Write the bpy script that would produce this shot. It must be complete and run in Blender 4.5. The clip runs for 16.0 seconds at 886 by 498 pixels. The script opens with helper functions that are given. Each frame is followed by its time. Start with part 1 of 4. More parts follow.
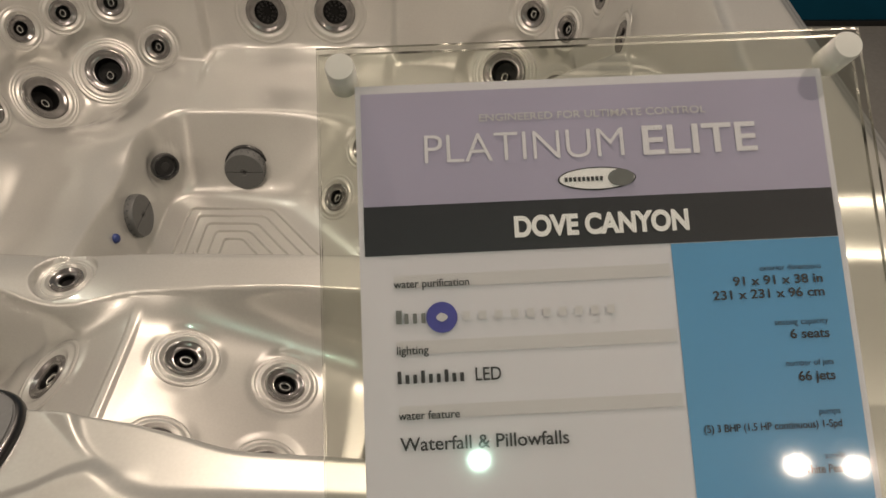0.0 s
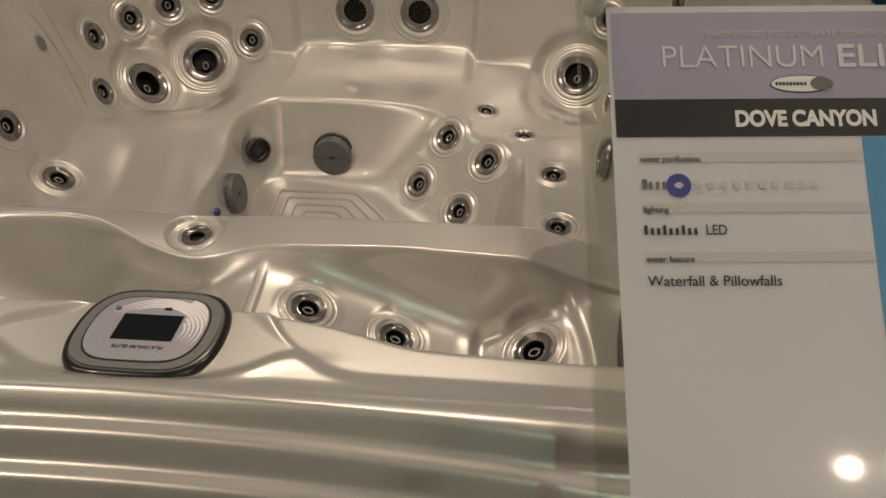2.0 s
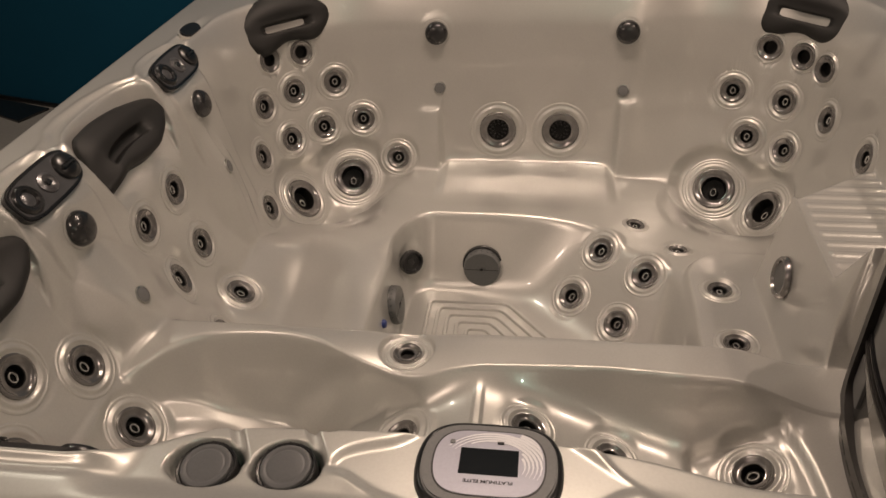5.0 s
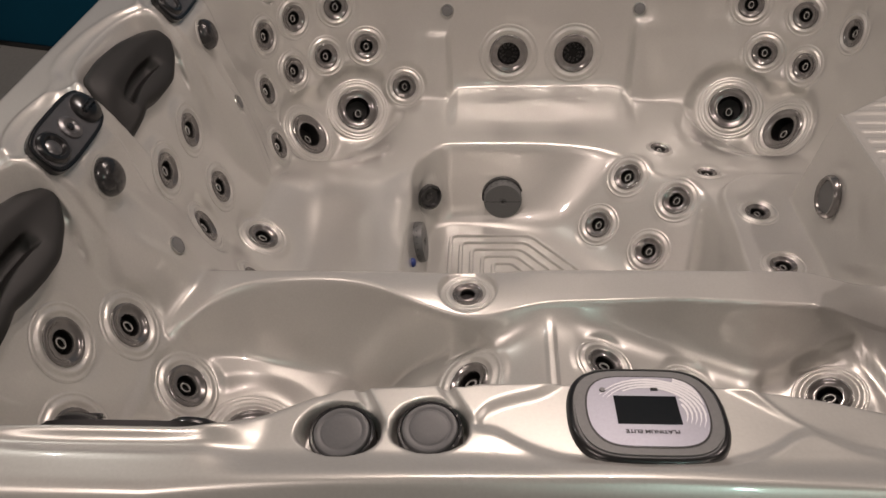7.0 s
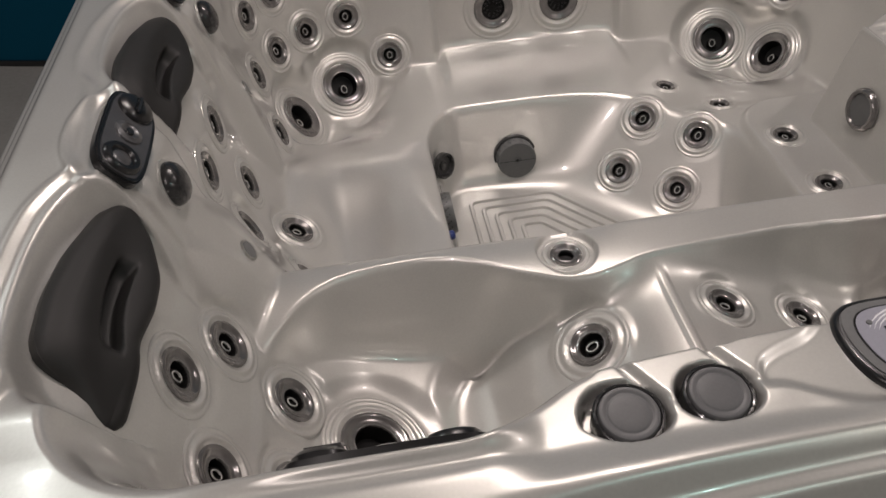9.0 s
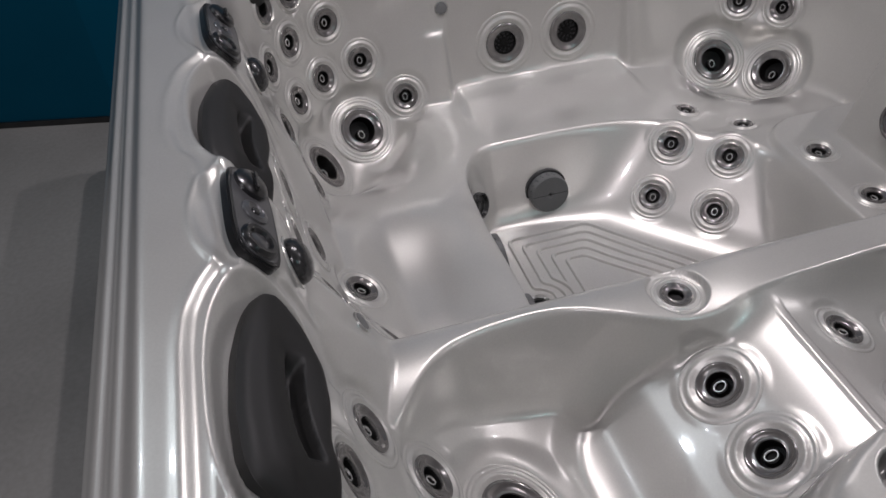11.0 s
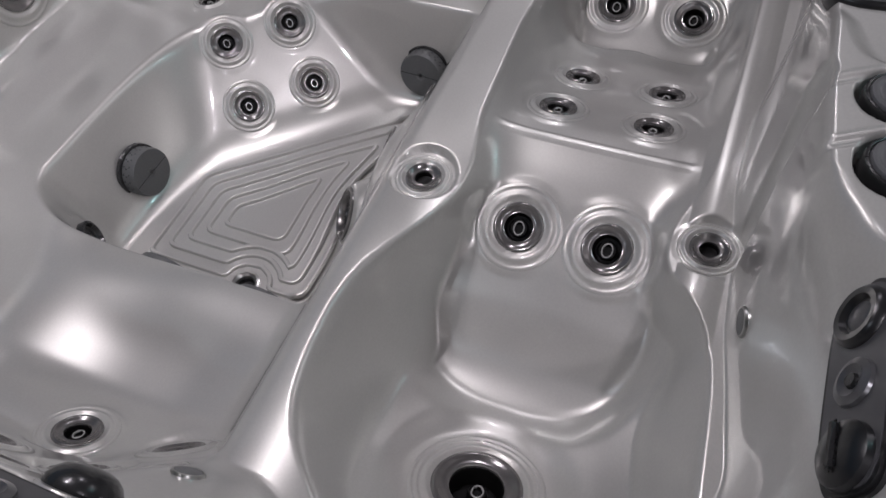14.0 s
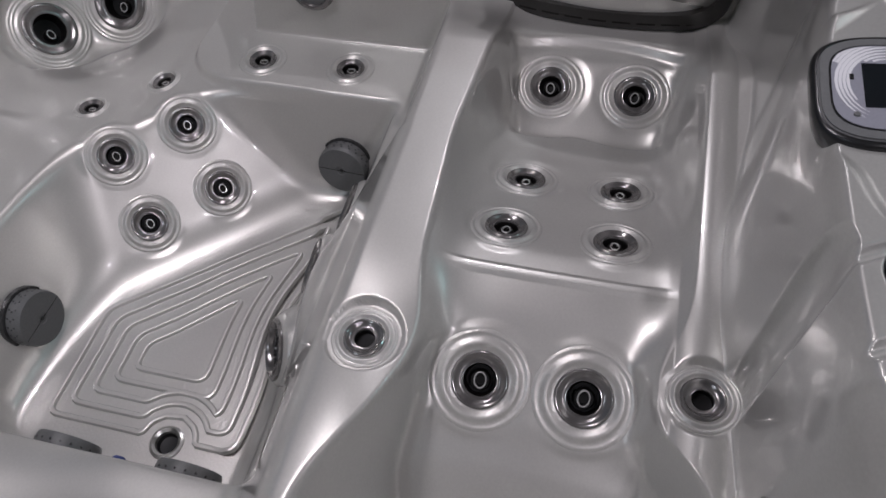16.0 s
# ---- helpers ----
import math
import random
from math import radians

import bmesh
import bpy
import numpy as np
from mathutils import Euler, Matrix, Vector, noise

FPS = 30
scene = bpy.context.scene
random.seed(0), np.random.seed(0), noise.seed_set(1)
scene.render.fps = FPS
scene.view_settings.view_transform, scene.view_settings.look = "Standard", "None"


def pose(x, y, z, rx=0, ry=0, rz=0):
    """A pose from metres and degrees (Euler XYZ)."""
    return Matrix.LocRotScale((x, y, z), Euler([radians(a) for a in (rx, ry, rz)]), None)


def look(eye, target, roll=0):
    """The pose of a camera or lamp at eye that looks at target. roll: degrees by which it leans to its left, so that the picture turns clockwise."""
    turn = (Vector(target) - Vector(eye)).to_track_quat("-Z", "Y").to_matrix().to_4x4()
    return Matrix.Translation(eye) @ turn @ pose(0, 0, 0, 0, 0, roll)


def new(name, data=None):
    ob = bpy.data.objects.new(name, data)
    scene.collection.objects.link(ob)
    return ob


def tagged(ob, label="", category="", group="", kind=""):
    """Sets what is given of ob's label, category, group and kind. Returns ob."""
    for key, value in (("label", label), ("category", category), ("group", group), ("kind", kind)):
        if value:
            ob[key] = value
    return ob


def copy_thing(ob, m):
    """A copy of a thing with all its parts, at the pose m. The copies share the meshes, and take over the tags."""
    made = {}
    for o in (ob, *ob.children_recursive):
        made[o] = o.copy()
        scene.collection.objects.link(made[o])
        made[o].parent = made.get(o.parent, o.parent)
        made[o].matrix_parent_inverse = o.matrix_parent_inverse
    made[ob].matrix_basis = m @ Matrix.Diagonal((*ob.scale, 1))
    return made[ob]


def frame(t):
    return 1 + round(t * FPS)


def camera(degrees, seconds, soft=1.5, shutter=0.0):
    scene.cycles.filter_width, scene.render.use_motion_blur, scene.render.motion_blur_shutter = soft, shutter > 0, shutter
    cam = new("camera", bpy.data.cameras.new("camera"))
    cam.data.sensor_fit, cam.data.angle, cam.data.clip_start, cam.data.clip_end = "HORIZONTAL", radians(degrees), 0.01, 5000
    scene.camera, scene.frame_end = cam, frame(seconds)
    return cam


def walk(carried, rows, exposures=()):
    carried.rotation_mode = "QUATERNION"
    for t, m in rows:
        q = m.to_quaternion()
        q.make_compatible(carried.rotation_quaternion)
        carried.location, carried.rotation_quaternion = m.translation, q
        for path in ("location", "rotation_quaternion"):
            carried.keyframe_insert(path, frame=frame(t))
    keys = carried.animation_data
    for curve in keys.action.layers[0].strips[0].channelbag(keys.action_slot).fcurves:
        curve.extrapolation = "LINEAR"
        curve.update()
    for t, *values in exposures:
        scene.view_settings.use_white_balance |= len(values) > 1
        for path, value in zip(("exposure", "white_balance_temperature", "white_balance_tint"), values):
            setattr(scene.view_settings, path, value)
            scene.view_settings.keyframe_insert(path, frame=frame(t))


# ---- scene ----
cam = camera(60.9, 16.0, soft=1.6)
PATH = [
    (0, (0.522, -1.231, 1.571), (0.454, 0.218, 0.194), -1.4),
    (0.5, (0.477, -1.27, 1.566), (0.44, 0.198, 0.207), -0.5),
    (1, (0.432, -1.309, 1.565), (0.416, 0.168, 0.216), 0.0),
    (1.5, (0.407, -1.341, 1.571), (0.373, 0.139, 0.226), -0.5),
    (2, (0.383, -1.385, 1.577), (0.249, 0.096, 0.24), -0.8),
    (2.5, (0.33, -1.407, 1.579), (0.081, 0.058, 0.24), -0.4),
    (3, (0.228, -1.417, 1.595), (-0.065, 0.061, 0.28), -0.4),
    (3.5, (0.153, -1.43, 1.612), (-0.142, 0.096, 0.355), -0.4),
    (4, (0.118, -1.438, 1.64), (-0.154, 0.15, 0.456), -0.7),
    (4.2, (0.111, -1.442, 1.654), (-0.154, 0.177, 0.51), -1.3),
    (6.3, (-0.071, -1.388, 1.669), (-0.318, 0.218, 0.502), -3.7),
    (6.5, (-0.091, -1.384, 1.655), (-0.324, 0.192, 0.445), -3.8),
    (7, (-0.162, -1.376, 1.635), (-0.283, 0.144, 0.341), -2.8),
    (7.5, (-0.275, -1.378, 1.616), (-0.284, 0.127, 0.298), -3.3),
    (8, (-0.37, -1.374, 1.61), (-0.299, 0.101, 0.261), -3.9),
    (8.5, (-0.438, -1.348, 1.6), (-0.314, 0.102, 0.229), -4.4),
    (9, (-0.528, -1.294, 1.595), (-0.389, 0.162, 0.231), -4.6),
    (9.5, (-0.59, -1.261, 1.609), (-0.469, 0.207, 0.256), -6.3),
    (9.7, (-0.608, -1.251, 1.623), (-0.489, 0.22, 0.273), -6.6),
    (11.8, (-0.947, -1.009, 1.617), (-0.403, 0.392, 0.297), -3.3),
    (12, (-0.951, -0.969, 1.591), (-0.371, 0.412, 0.266), -3.6),
    (12.5, (-0.932, -0.881, 1.551), (-0.236, 0.295, 0.091), -3.8),
    (13, (-0.959, -0.783, 1.541), (-0.091, 0.162, 0.006), -6.5),
    (13.5, (-0.974, -0.727, 1.533), (0.004, 0.003, -0.052), -10.5),
    (14, (-0.927, -0.705, 1.527), (0.122, -0.152, -0.084), -7.0),
    (14.5, (-0.853, -0.679, 1.546), (0.35, -0.184, 0.027), -7.6),
    (15, (-0.795, -0.644, 1.558), (0.489, -0.194, 0.092), -5.9),
    (15.5, (-0.745, -0.612, 1.545), (0.514, -0.191, 0.049), -4.1),
    (16, (-0.669, -0.59, 1.521), (0.453, -0.211, -0.091), -5.9),
]
EXPOSURES = [(0, 0.51, 7900, 16), (1.0, 0.46, 7950, 16), (1.5, 0.34, 8050, 16), (2.0, 0.22, 8350, 18), (2.5, 0.18, 8450, 18), (3, 0.16, 8600, 22), (4.2, 0.16, 8600, 23), (6.5, 0.43, 7550, 24), (7.5, 0.33, 7100, 22), (9, 0.28, 6750, 19), (9.7, 0.29, 6500, 19), (12, 0.31, 5950, 19), (14, 0.11, 5950, 20), (16, 0.04, 5950, 20)]
walk(cam, [(t, look(eye, target, roll)) for t, eye, target, roll in PATH], EXPOSURES)


# ---- light ----
world = bpy.data.worlds.new("room_air")
scene.world = world
world.use_nodes = True
world.node_tree.nodes["Background"].inputs[0].default_value = (0.5, 0.47, 0.42, 1)
world.node_tree.nodes["Background"].inputs[1].default_value = 0.02
CEILING = 2.9
LAMPS = [  # x, y, watts, colour
    (0.757, -2.445, 4.5, (0.52, 1.0, 0.93)), (1.83, -2.455, 6.5, (1, 0.93, 0.85)), (2.037, -2.46, 6.5, (1, 0.93, 0.85)),
    (-1.3, -1.6, 12.5, (1, 0.95, 0.90)), (-0.2, 0.5, 12.5, (1, 0.94, 0.88)), (0.3, 0.5, 11.5, (1, 0.94, 0.88)),
    (-2.1, 0.9, 7.5, (0.90, 1.0, 0.98)), (1.9, -0.2, 14, (1, 0.94, 0.90)), (-2.6, -1.6, 10, (1, 0.95, 0.9)),
]


# ---- materials ----
def material(name, colour, rough=0.5, metal=0.0, coat=0.0, coat_rough=0.05, grain=0.0, grain_scale=80.0, bump=0.0, bump_scale=200.0, stain=0.0, stain_scale=3.0, rough_var=0.0):
    m = bpy.data.materials.new(name)
    m.use_nodes = True
    nt = m.node_tree
    b = nt.nodes["Principled BSDF"]
    b.inputs["Base Color"].default_value = (*colour, 1)
    b.inputs["Roughness"].default_value = rough
    b.inputs["Metallic"].default_value = metal
    b.inputs["Coat Weight"].default_value = coat
    b.inputs["Coat Roughness"].default_value = coat_rough
    tc = nt.nodes.new("ShaderNodeTexCoord")

    def tex(scale, detail=4):
        n = nt.nodes.new("ShaderNodeTexNoise")
        n.inputs["Scale"].default_value, n.inputs["Detail"].default_value = scale, detail
        nt.links.new(tc.outputs["Object"], n.inputs["Vector"])
        return n

    colour_out = None
    for amount, scale in ((grain, grain_scale), (stain, stain_scale)):
        if amount:
            mix = nt.nodes.new("ShaderNodeMix")
            mix.data_type, mix.blend_type = "RGBA", "MULTIPLY"
            mix.inputs["Factor"].default_value = 1
            ramp = nt.nodes.new("ShaderNodeMapRange")
            ramp.inputs["From Min"].default_value, ramp.inputs["From Max"].default_value = 0.3, 0.7
            ramp.inputs["To Min"].default_value, ramp.inputs["To Max"].default_value = 1 - amount, 1 + amount * 0.3
            nt.links.new(tex(scale).outputs["Fac"], ramp.inputs["Value"])
            if colour_out is None:
                mix.inputs[6].default_value = (*colour, 1)
            else:
                nt.links.new(colour_out, mix.inputs[6])
            nt.links.new(ramp.outputs[0], mix.inputs[7])
            colour_out = mix.outputs[2]
    if colour_out is not None:
        nt.links.new(colour_out, b.inputs["Base Color"])
    if rough_var:
        ramp = nt.nodes.new("ShaderNodeMapRange")
        ramp.inputs["From Min"].default_value, ramp.inputs["From Max"].default_value = 0.3, 0.7
        ramp.inputs["To Min"].default_value, ramp.inputs["To Max"].default_value = max(0.02, rough - rough_var), rough + rough_var
        nt.links.new(tex(7.0).outputs["Fac"], ramp.inputs["Value"])
        nt.links.new(ramp.outputs[0], b.inputs["Roughness"])
    if bump:
        bn = nt.nodes.new("ShaderNodeBump")
        bn.inputs["Strength"].default_value, bn.inputs["Distance"].default_value = bump, 0.002
        nt.links.new(tex(bump_scale).outputs["Fac"], bn.inputs["Height"])
        nt.links.new(bn.outputs[0], b.inputs["Normal"])
    return m


def glow(name, colour, strength):
    m = bpy.data.materials.new(name)
    m.use_nodes = True
    b = m.node_tree.nodes["Principled BSDF"]
    b.inputs["Base Color"].default_value = (*colour, 1)
    b.inputs["Emission Color"].default_value = (*colour, 1)
    b.inputs["Emission Strength"].default_value = strength
    return m


PEARL = material("pearl_acrylic", (0.55, 0.54, 0.515), 0.34, 0.44, 1.0, 0.04, grain=0.05, grain_scale=260, stain=0.05, stain_scale=5, bump=0.025, bump_scale=22, rough_var=0.03)


def pebble(mat, below):
    """Fine non-slip pebbling on what lies lower than a height."""
    nt = mat.node_tree
    tc, sep, less, tex, mul, bn = (nt.nodes.new("ShaderNode" + n) for n in ("TexCoord", "SeparateXYZ", "Math", "TexNoise", "Math", "Bump"))
    less.operation, mul.operation = "LESS_THAN", "MULTIPLY"
    less.inputs[1].default_value = below
    tex.inputs["Scale"].default_value, tex.inputs["Detail"].default_value = 190, 2
    bn.inputs["Strength"].default_value, bn.inputs["Distance"].default_value = 0.24, 0.003
    nt.links.new(tc.outputs["Object"], sep.inputs[0])
    nt.links.new(sep.outputs["Z"], less.inputs[0])
    nt.links.new(tc.outputs["Object"], tex.inputs["Vector"])
    nt.links.new(tex.outputs["Fac"], mul.inputs[0])
    nt.links.new(less.outputs[0], mul.inputs[1])
    nt.links.new(mul.outputs[0], bn.inputs["Height"])
    b = nt.nodes["Principled BSDF"]
    nt.links.new(b.inputs["Normal"].links[0].from_socket, bn.inputs["Normal"])
    nt.links.new(bn.outputs[0], b.inputs["Normal"])


FLOOR_Z = 0.18
pebble(PEARL, FLOOR_Z + 0.0045)
PEARL.node_tree.nodes["Principled BSDF"].inputs["Thin Film Thickness"].default_value = 420
PEARL.node_tree.nodes["Principled BSDF"].inputs["Thin Film IOR"].default_value = 1.45
CHROME = material("chrome", (0.25, 0.24, 0.235), 0.2, 0.7, stain=0.15, stain_scale=60)
STEEL = material("brushed_steel", (0.58, 0.58, 0.56), 0.3, 1.0, grain=0.2, grain_scale=300)
BRIGHT = material("bright_steel", (0.85, 0.84, 0.82), 0.25, 0.6, stain=0.1, stain_scale=80)
BLACK = material("black_plastic", (0.012, 0.012, 0.013), 0.3, coat=0.5, stain=0.3, stain_scale=40)
CUPBLACK = material("matt_black_plastic", (0.0035, 0.0033, 0.0033), 0.5, stain=0.3, stain_scale=40)
CUPBLACK.node_tree.nodes["Principled BSDF"].inputs["Specular IOR Level"].default_value = 0.2
SMOKE = material("smoked_plastic", (0.024, 0.024, 0.025), 0.25, coat=0.4, stain=0.2, stain_scale=40)
PLATE = material("grey_plate", (0.10, 0.10, 0.105), 0.3, 0.3, coat=0.3, stain=0.15, stain_scale=40)
GREY = material("grey_plastic", (0.145, 0.147, 0.148), 0.45, grain=0.1, grain_scale=200, bump=0.1, bump_scale=500)
CAPGREY = material("grey_cap", (0.11, 0.113, 0.113), 0.42, grain=0.12, grain_scale=250, bump=0.15, bump_scale=700)
CAPDISC = material("cap_disc", (0.085, 0.086, 0.090), 0.5, coat=0.25, coat_rough=0.4, grain=0.1, grain_scale=250, bump=0.05, bump_scale=400)
FOAM = material("pillow_foam", (0.0082, 0.0078, 0.0075), 0.6, grain=0.15, grain_scale=350, bump=0.12, bump_scale=600, stain=0.1, stain_scale=9)
BLUE = material("blue_plastic", (0.02, 0.045, 0.20), 0.4, stain=0.2, stain_scale=60)
SILVER = material("silver_overlay", (0.37, 0.37, 0.43), 0.35, 0.3, grain=0.06, grain_scale=300)
SCREEN = material("dark_screen", (0.012, 0.015, 0.018), 0.12, coat=0.5, stain=0.2, stain_scale=20)
DOORBLACK = material("door_plastic", (0.016, 0.0145, 0.0135), 0.42, grain=0.2, grain_scale=300, bump=0.06, bump_scale=700)
# the grey base colour stands in for the shell mirrored in the clear window
WINDOW_REFLECTION = material("window_reflection", (0.20, 0.195, 0.18), 0.22, 0.2, coat=0.5, stain=0.12, stain_scale=14)
TAB = material("tab_plastic", (0.095, 0.095, 0.095), 0.5, grain=0.1, grain_scale=300)
LENS = material("clear_lens", (0.14, 0.14, 0.145), 0.28, 0.5, coat=0.3, stain=0.3, stain_scale=80)
PAPER = material("printed_paper", (0.60, 0.585, 0.65), 0.6, coat=0.1, coat_rough=0.3, grain=0.03, grain_scale=300, stain=0.04, stain_scale=8)
LILAC = material("lilac_print", (0.36, 0.33, 0.46), 0.6, coat=0.1, coat_rough=0.3, grain=0.04, grain_scale=300, stain=0.06, stain_scale=12)
NAVY = material("black_print", (0.02, 0.02, 0.028), 0.5, coat=0.1, coat_rough=0.3, stain=0.1, stain_scale=30)
CYAN = material("blue_print", (0.07, 0.28, 0.52), 0.55, coat=0.1, coat_rough=0.3, grain=0.03, grain_scale=300, stain=0.05, stain_scale=12)
PALE = material("pale_print", (0.52, 0.50, 0.53), 0.6, stain=0.04, stain_scale=20)
WHITEINK = material("white_print", (0.78, 0.77, 0.80), 0.6, stain=0.03, stain_scale=20)
LETTER = material("pale_lettering", (0.64, 0.62, 0.68), 0.6, stain=0.04, stain_scale=20)
INK = material("ink", (0.03, 0.03, 0.035), 0.6, stain=0.1, stain_scale=50)
VIOLET = material("violet_print", (0.06, 0.06, 0.30), 0.5, stain=0.1, stain_scale=50)
WHITECAP = material("white_nylon", (0.72, 0.71, 0.68), 0.45, stain=0.05, stain_scale=40)
TEAL = material("teal_paint", (0.0, 0.064, 0.115), 0.95, stain=0.12, stain_scale=1.2, bump=0.1, bump_scale=90)
TEAL.node_tree.nodes["Principled BSDF"].inputs["Specular IOR Level"].default_value = 0.1
CARPET = material("grey_concrete", (0.27, 0.26, 0.245), 0.7, grain=0.1, grain_scale=60, stain=0.2, stain_scale=1.6, bump=0.15, bump_scale=120)
PLASTER = material("beige_plaster", (0.16, 0.145, 0.125), 0.8, stain=0.12, stain_scale=1.5, bump=0.1, bump_scale=60)
CEIL = material("ceiling_tile", (0.24, 0.235, 0.22), 0.9, grain=0.1, grain_scale=90, stain=0.08, stain_scale=1)
DARKWOOD = material("dark_panel", (0.03, 0.027, 0.024), 0.5, grain=0.3, grain_scale=40, stain=0.2, stain_scale=4, bump=0.15, bump_scale=90)
LAMPGLASS = glow("lamp_glass", (1, 0.95, 0.88), 9.0)
TEALGLASS = glow("teal_lamp_glass", (0.25, 1.0, 0.85), 4.0)

GLASS = bpy.data.materials.new("clear_acrylic")
GLASS.use_nodes = True
_nt = GLASS.node_tree
_nt.nodes.remove(_nt.nodes["Principled BSDF"])
_tr, _gl, _mx, _fr = (_nt.nodes.new(n) for n in ("ShaderNodeBsdfTransparent", "ShaderNodeBsdfGlossy", "ShaderNodeMixShader", "ShaderNodeFresnel"))
_tr.inputs[0].default_value = (0.965, 0.97, 0.95, 1)
_gl.inputs["Roughness"].default_value = 0.04
_fr.inputs["IOR"].default_value = 1.45
_nt.links.new(_fr.outputs[0], _mx.inputs[0])
_nt.links.new(_tr.outputs[0], _mx.inputs[1])
_nt.links.new(_gl.outputs[0], _mx.inputs[2])
_nt.links.new(_mx.outputs[0], _nt.nodes["Material Output"].inputs["Surface"])


# ---- mesh helpers ----
def part(name, bm, mat, parent=None, label="", smooth=True, m=None):
    me = bpy.data.meshes.new(name)
    bm.to_mesh(me)
    bm.free()
    me.materials.append(mat)
    if smooth:
        for p in me.polygons:
            p.use_smooth = True
        me.set_sharp_from_angle(angle=radians(40))
    ob = new(name, me)
    if parent is not None:
        ob.parent = parent
    if m is not None:
        ob.matrix_basis = m
    if label:
        ob["label"] = label
    return ob


def lathe(profile, seg=32):
    """A turned form about z from (radius, height) pairs."""
    bm = bmesh.new()
    rings = []
    for r, z in profile:
        if r < 1e-6:
            rings.append([bm.verts.new((0, 0, z))])
        else:
            rings.append([bm.verts.new((r * math.cos(a), r * math.sin(a), z)) for a in (2 * math.pi * i / seg for i in range(seg))])
    for a, b in zip(rings, rings[1:]):
        for i in range(seg):
            j = (i + 1) % seg
            if len(a) == 1:
                bm.faces.new((a[0], b[j], b[i])[::-1])
            elif len(b) == 1:
                bm.faces.new((a[i], a[j], b[0]))
            else:
                bm.faces.new((a[i], a[j], b[j], b[i]))
    bmesh.ops.recalc_face_normals(bm, faces=bm.faces)
    return bm


def outline_slab(pts, z0, z1, bevel=0.0, segs=2):
    """A slab with the plan pts, from z0 to z1, its edges rounded."""
    bm = bmesh.new()
    low = [bm.verts.new((x, y, z0)) for x, y in pts]
    f = bm.faces.new(low)
    r = bmesh.ops.extrude_face_region(bm, geom=[f])
    top = [v for v in r["geom"] if isinstance(v, bmesh.types.BMVert)]
    for v in top:
        v.co.z = z1
    bmesh.ops.recalc_face_normals(bm, faces=bm.faces)
    if bevel:
        es = [e for e in bm.edges if all(abs(v.co.z - z1) < 1e-6 for v in e.verts)]
        bmesh.ops.bevel(bm, geom=es, offset=bevel, segments=segs, affect="EDGES", clamp_overlap=True)
    return bm


def box(x0, x1, y0, y1, z0, z1, bevel=0.0):
    bm = outline_slab([(x0, y0), (x1, y0), (x1, y1), (x0, y1)], z0, z1)
    if bevel:
        bmesh.ops.bevel(bm, geom=list(bm.edges), offset=bevel, segments=2, affect="EDGES", clamp_overlap=True)
    return bm


def superellipse(a, b, n=2.6, seg=48, skew=0.0):
    out = []
    for i in range(seg):
        t = 2 * math.pi * i / seg
        c, s = math.cos(t), math.sin(t)
        out.append((a * abs(c) ** (2 / n) * (1 if c > 0 else -1) + skew * s, b * abs(s) ** (2 / n) * (1 if s > 0 else -1)))
    return out


def lettering(text, parent, mat, width, size, m, bold=0.0):
    """A flat line of lettering of the given width under a parent."""
    cu = bpy.data.curves.new("lettering", "FONT")
    cu.body, cu.size, cu.offset = text, size, bold
    cu.materials.append(mat)
    ob = new("lettering", cu)
    ob.parent = parent
    bpy.context.view_layer.update()
    ob.matrix_basis = m @ Matrix.Diagonal((width / max(ob.dimensions.x, 1e-4), 1, 1, 1))
    return ob


def empty(name, m=None):
    ob = new(name)
    ob.empty_display_size = 0.05
    if m is not None:
        ob.matrix_basis = m
    return ob


# ---- the moulded shell ----
def step01(a, b, x):
    t = np.clip((x - a) / (b - a), 0, 1)
    return t * t * (3 - 2 * t)


def smin(a, b, k):
    h = np.clip(0.5 + 0.5 * (b - a) / k, 0, 1)
    return b * (1 - h) + a * h - k * h * (1 - h)


def smax(a, b, k):
    return -smin(-a, -b, k)


def curve1(points, x, soft=0.02):
    """A smoothed polyline through (x, y) pairs."""
    px, py = zip(*points)
    out, total = 0, 0
    for o in np.linspace(-2.2, 2.2, 15):
        wgt = math.exp(-0.7 * o * o)
        out, total = out + wgt * np.interp(x + o * soft, px, py), total + wgt
    return out / total


def gauss(x, c, w):
    return np.exp(-((x - c) / w) ** 2)


RIM = 0.985
X0, X1, Y0, Y1 = -0.915, 0.95, -0.90, 1.002
OX0, OX1, OY0, OY1 = -1.135, 1.135, -1.056, 1.195
FOLDS = [(-1, -0.104), (-0.003, -0.104), (0.0, -0.098), (0.003, -0.075), (0.011, -0.073), (0.030, -0.051), (0.046, -0.049), (0.067, -0.026), (0.082, -0.024), (0.104, -0.002), (0.115, 0), (3, 0)]
WALL = [(-2.0, RIM + 6), (-0.03, RIM + 0.06), (0.0, RIM), (0.02, 0.942), (0.045, 0.875), (0.057, 0.80), (0.070, 0.70), (0.10, 0.572), (0.13, 0.485), (0.168, 0.385), (0.20, 0.322), (0.23, 0.296), (0.3, 0.285), (2, 0.285)]
BUTTRESS = [(-1, 2.6), (0.0, 0.96), (0.047, 0.868), (0.146, 0.70), (0.205, 0.572), (0.30, 0.42), (0.5, 0.1), (2, -1)]
BUTTRESS_FAR = [(-1, 2.6), (0.0, 0.96), (0.047, 0.868), (0.118, 0.69), (0.140, 0.60), (0.155, 0.46), (0.2, 0.1), (2, -1)]
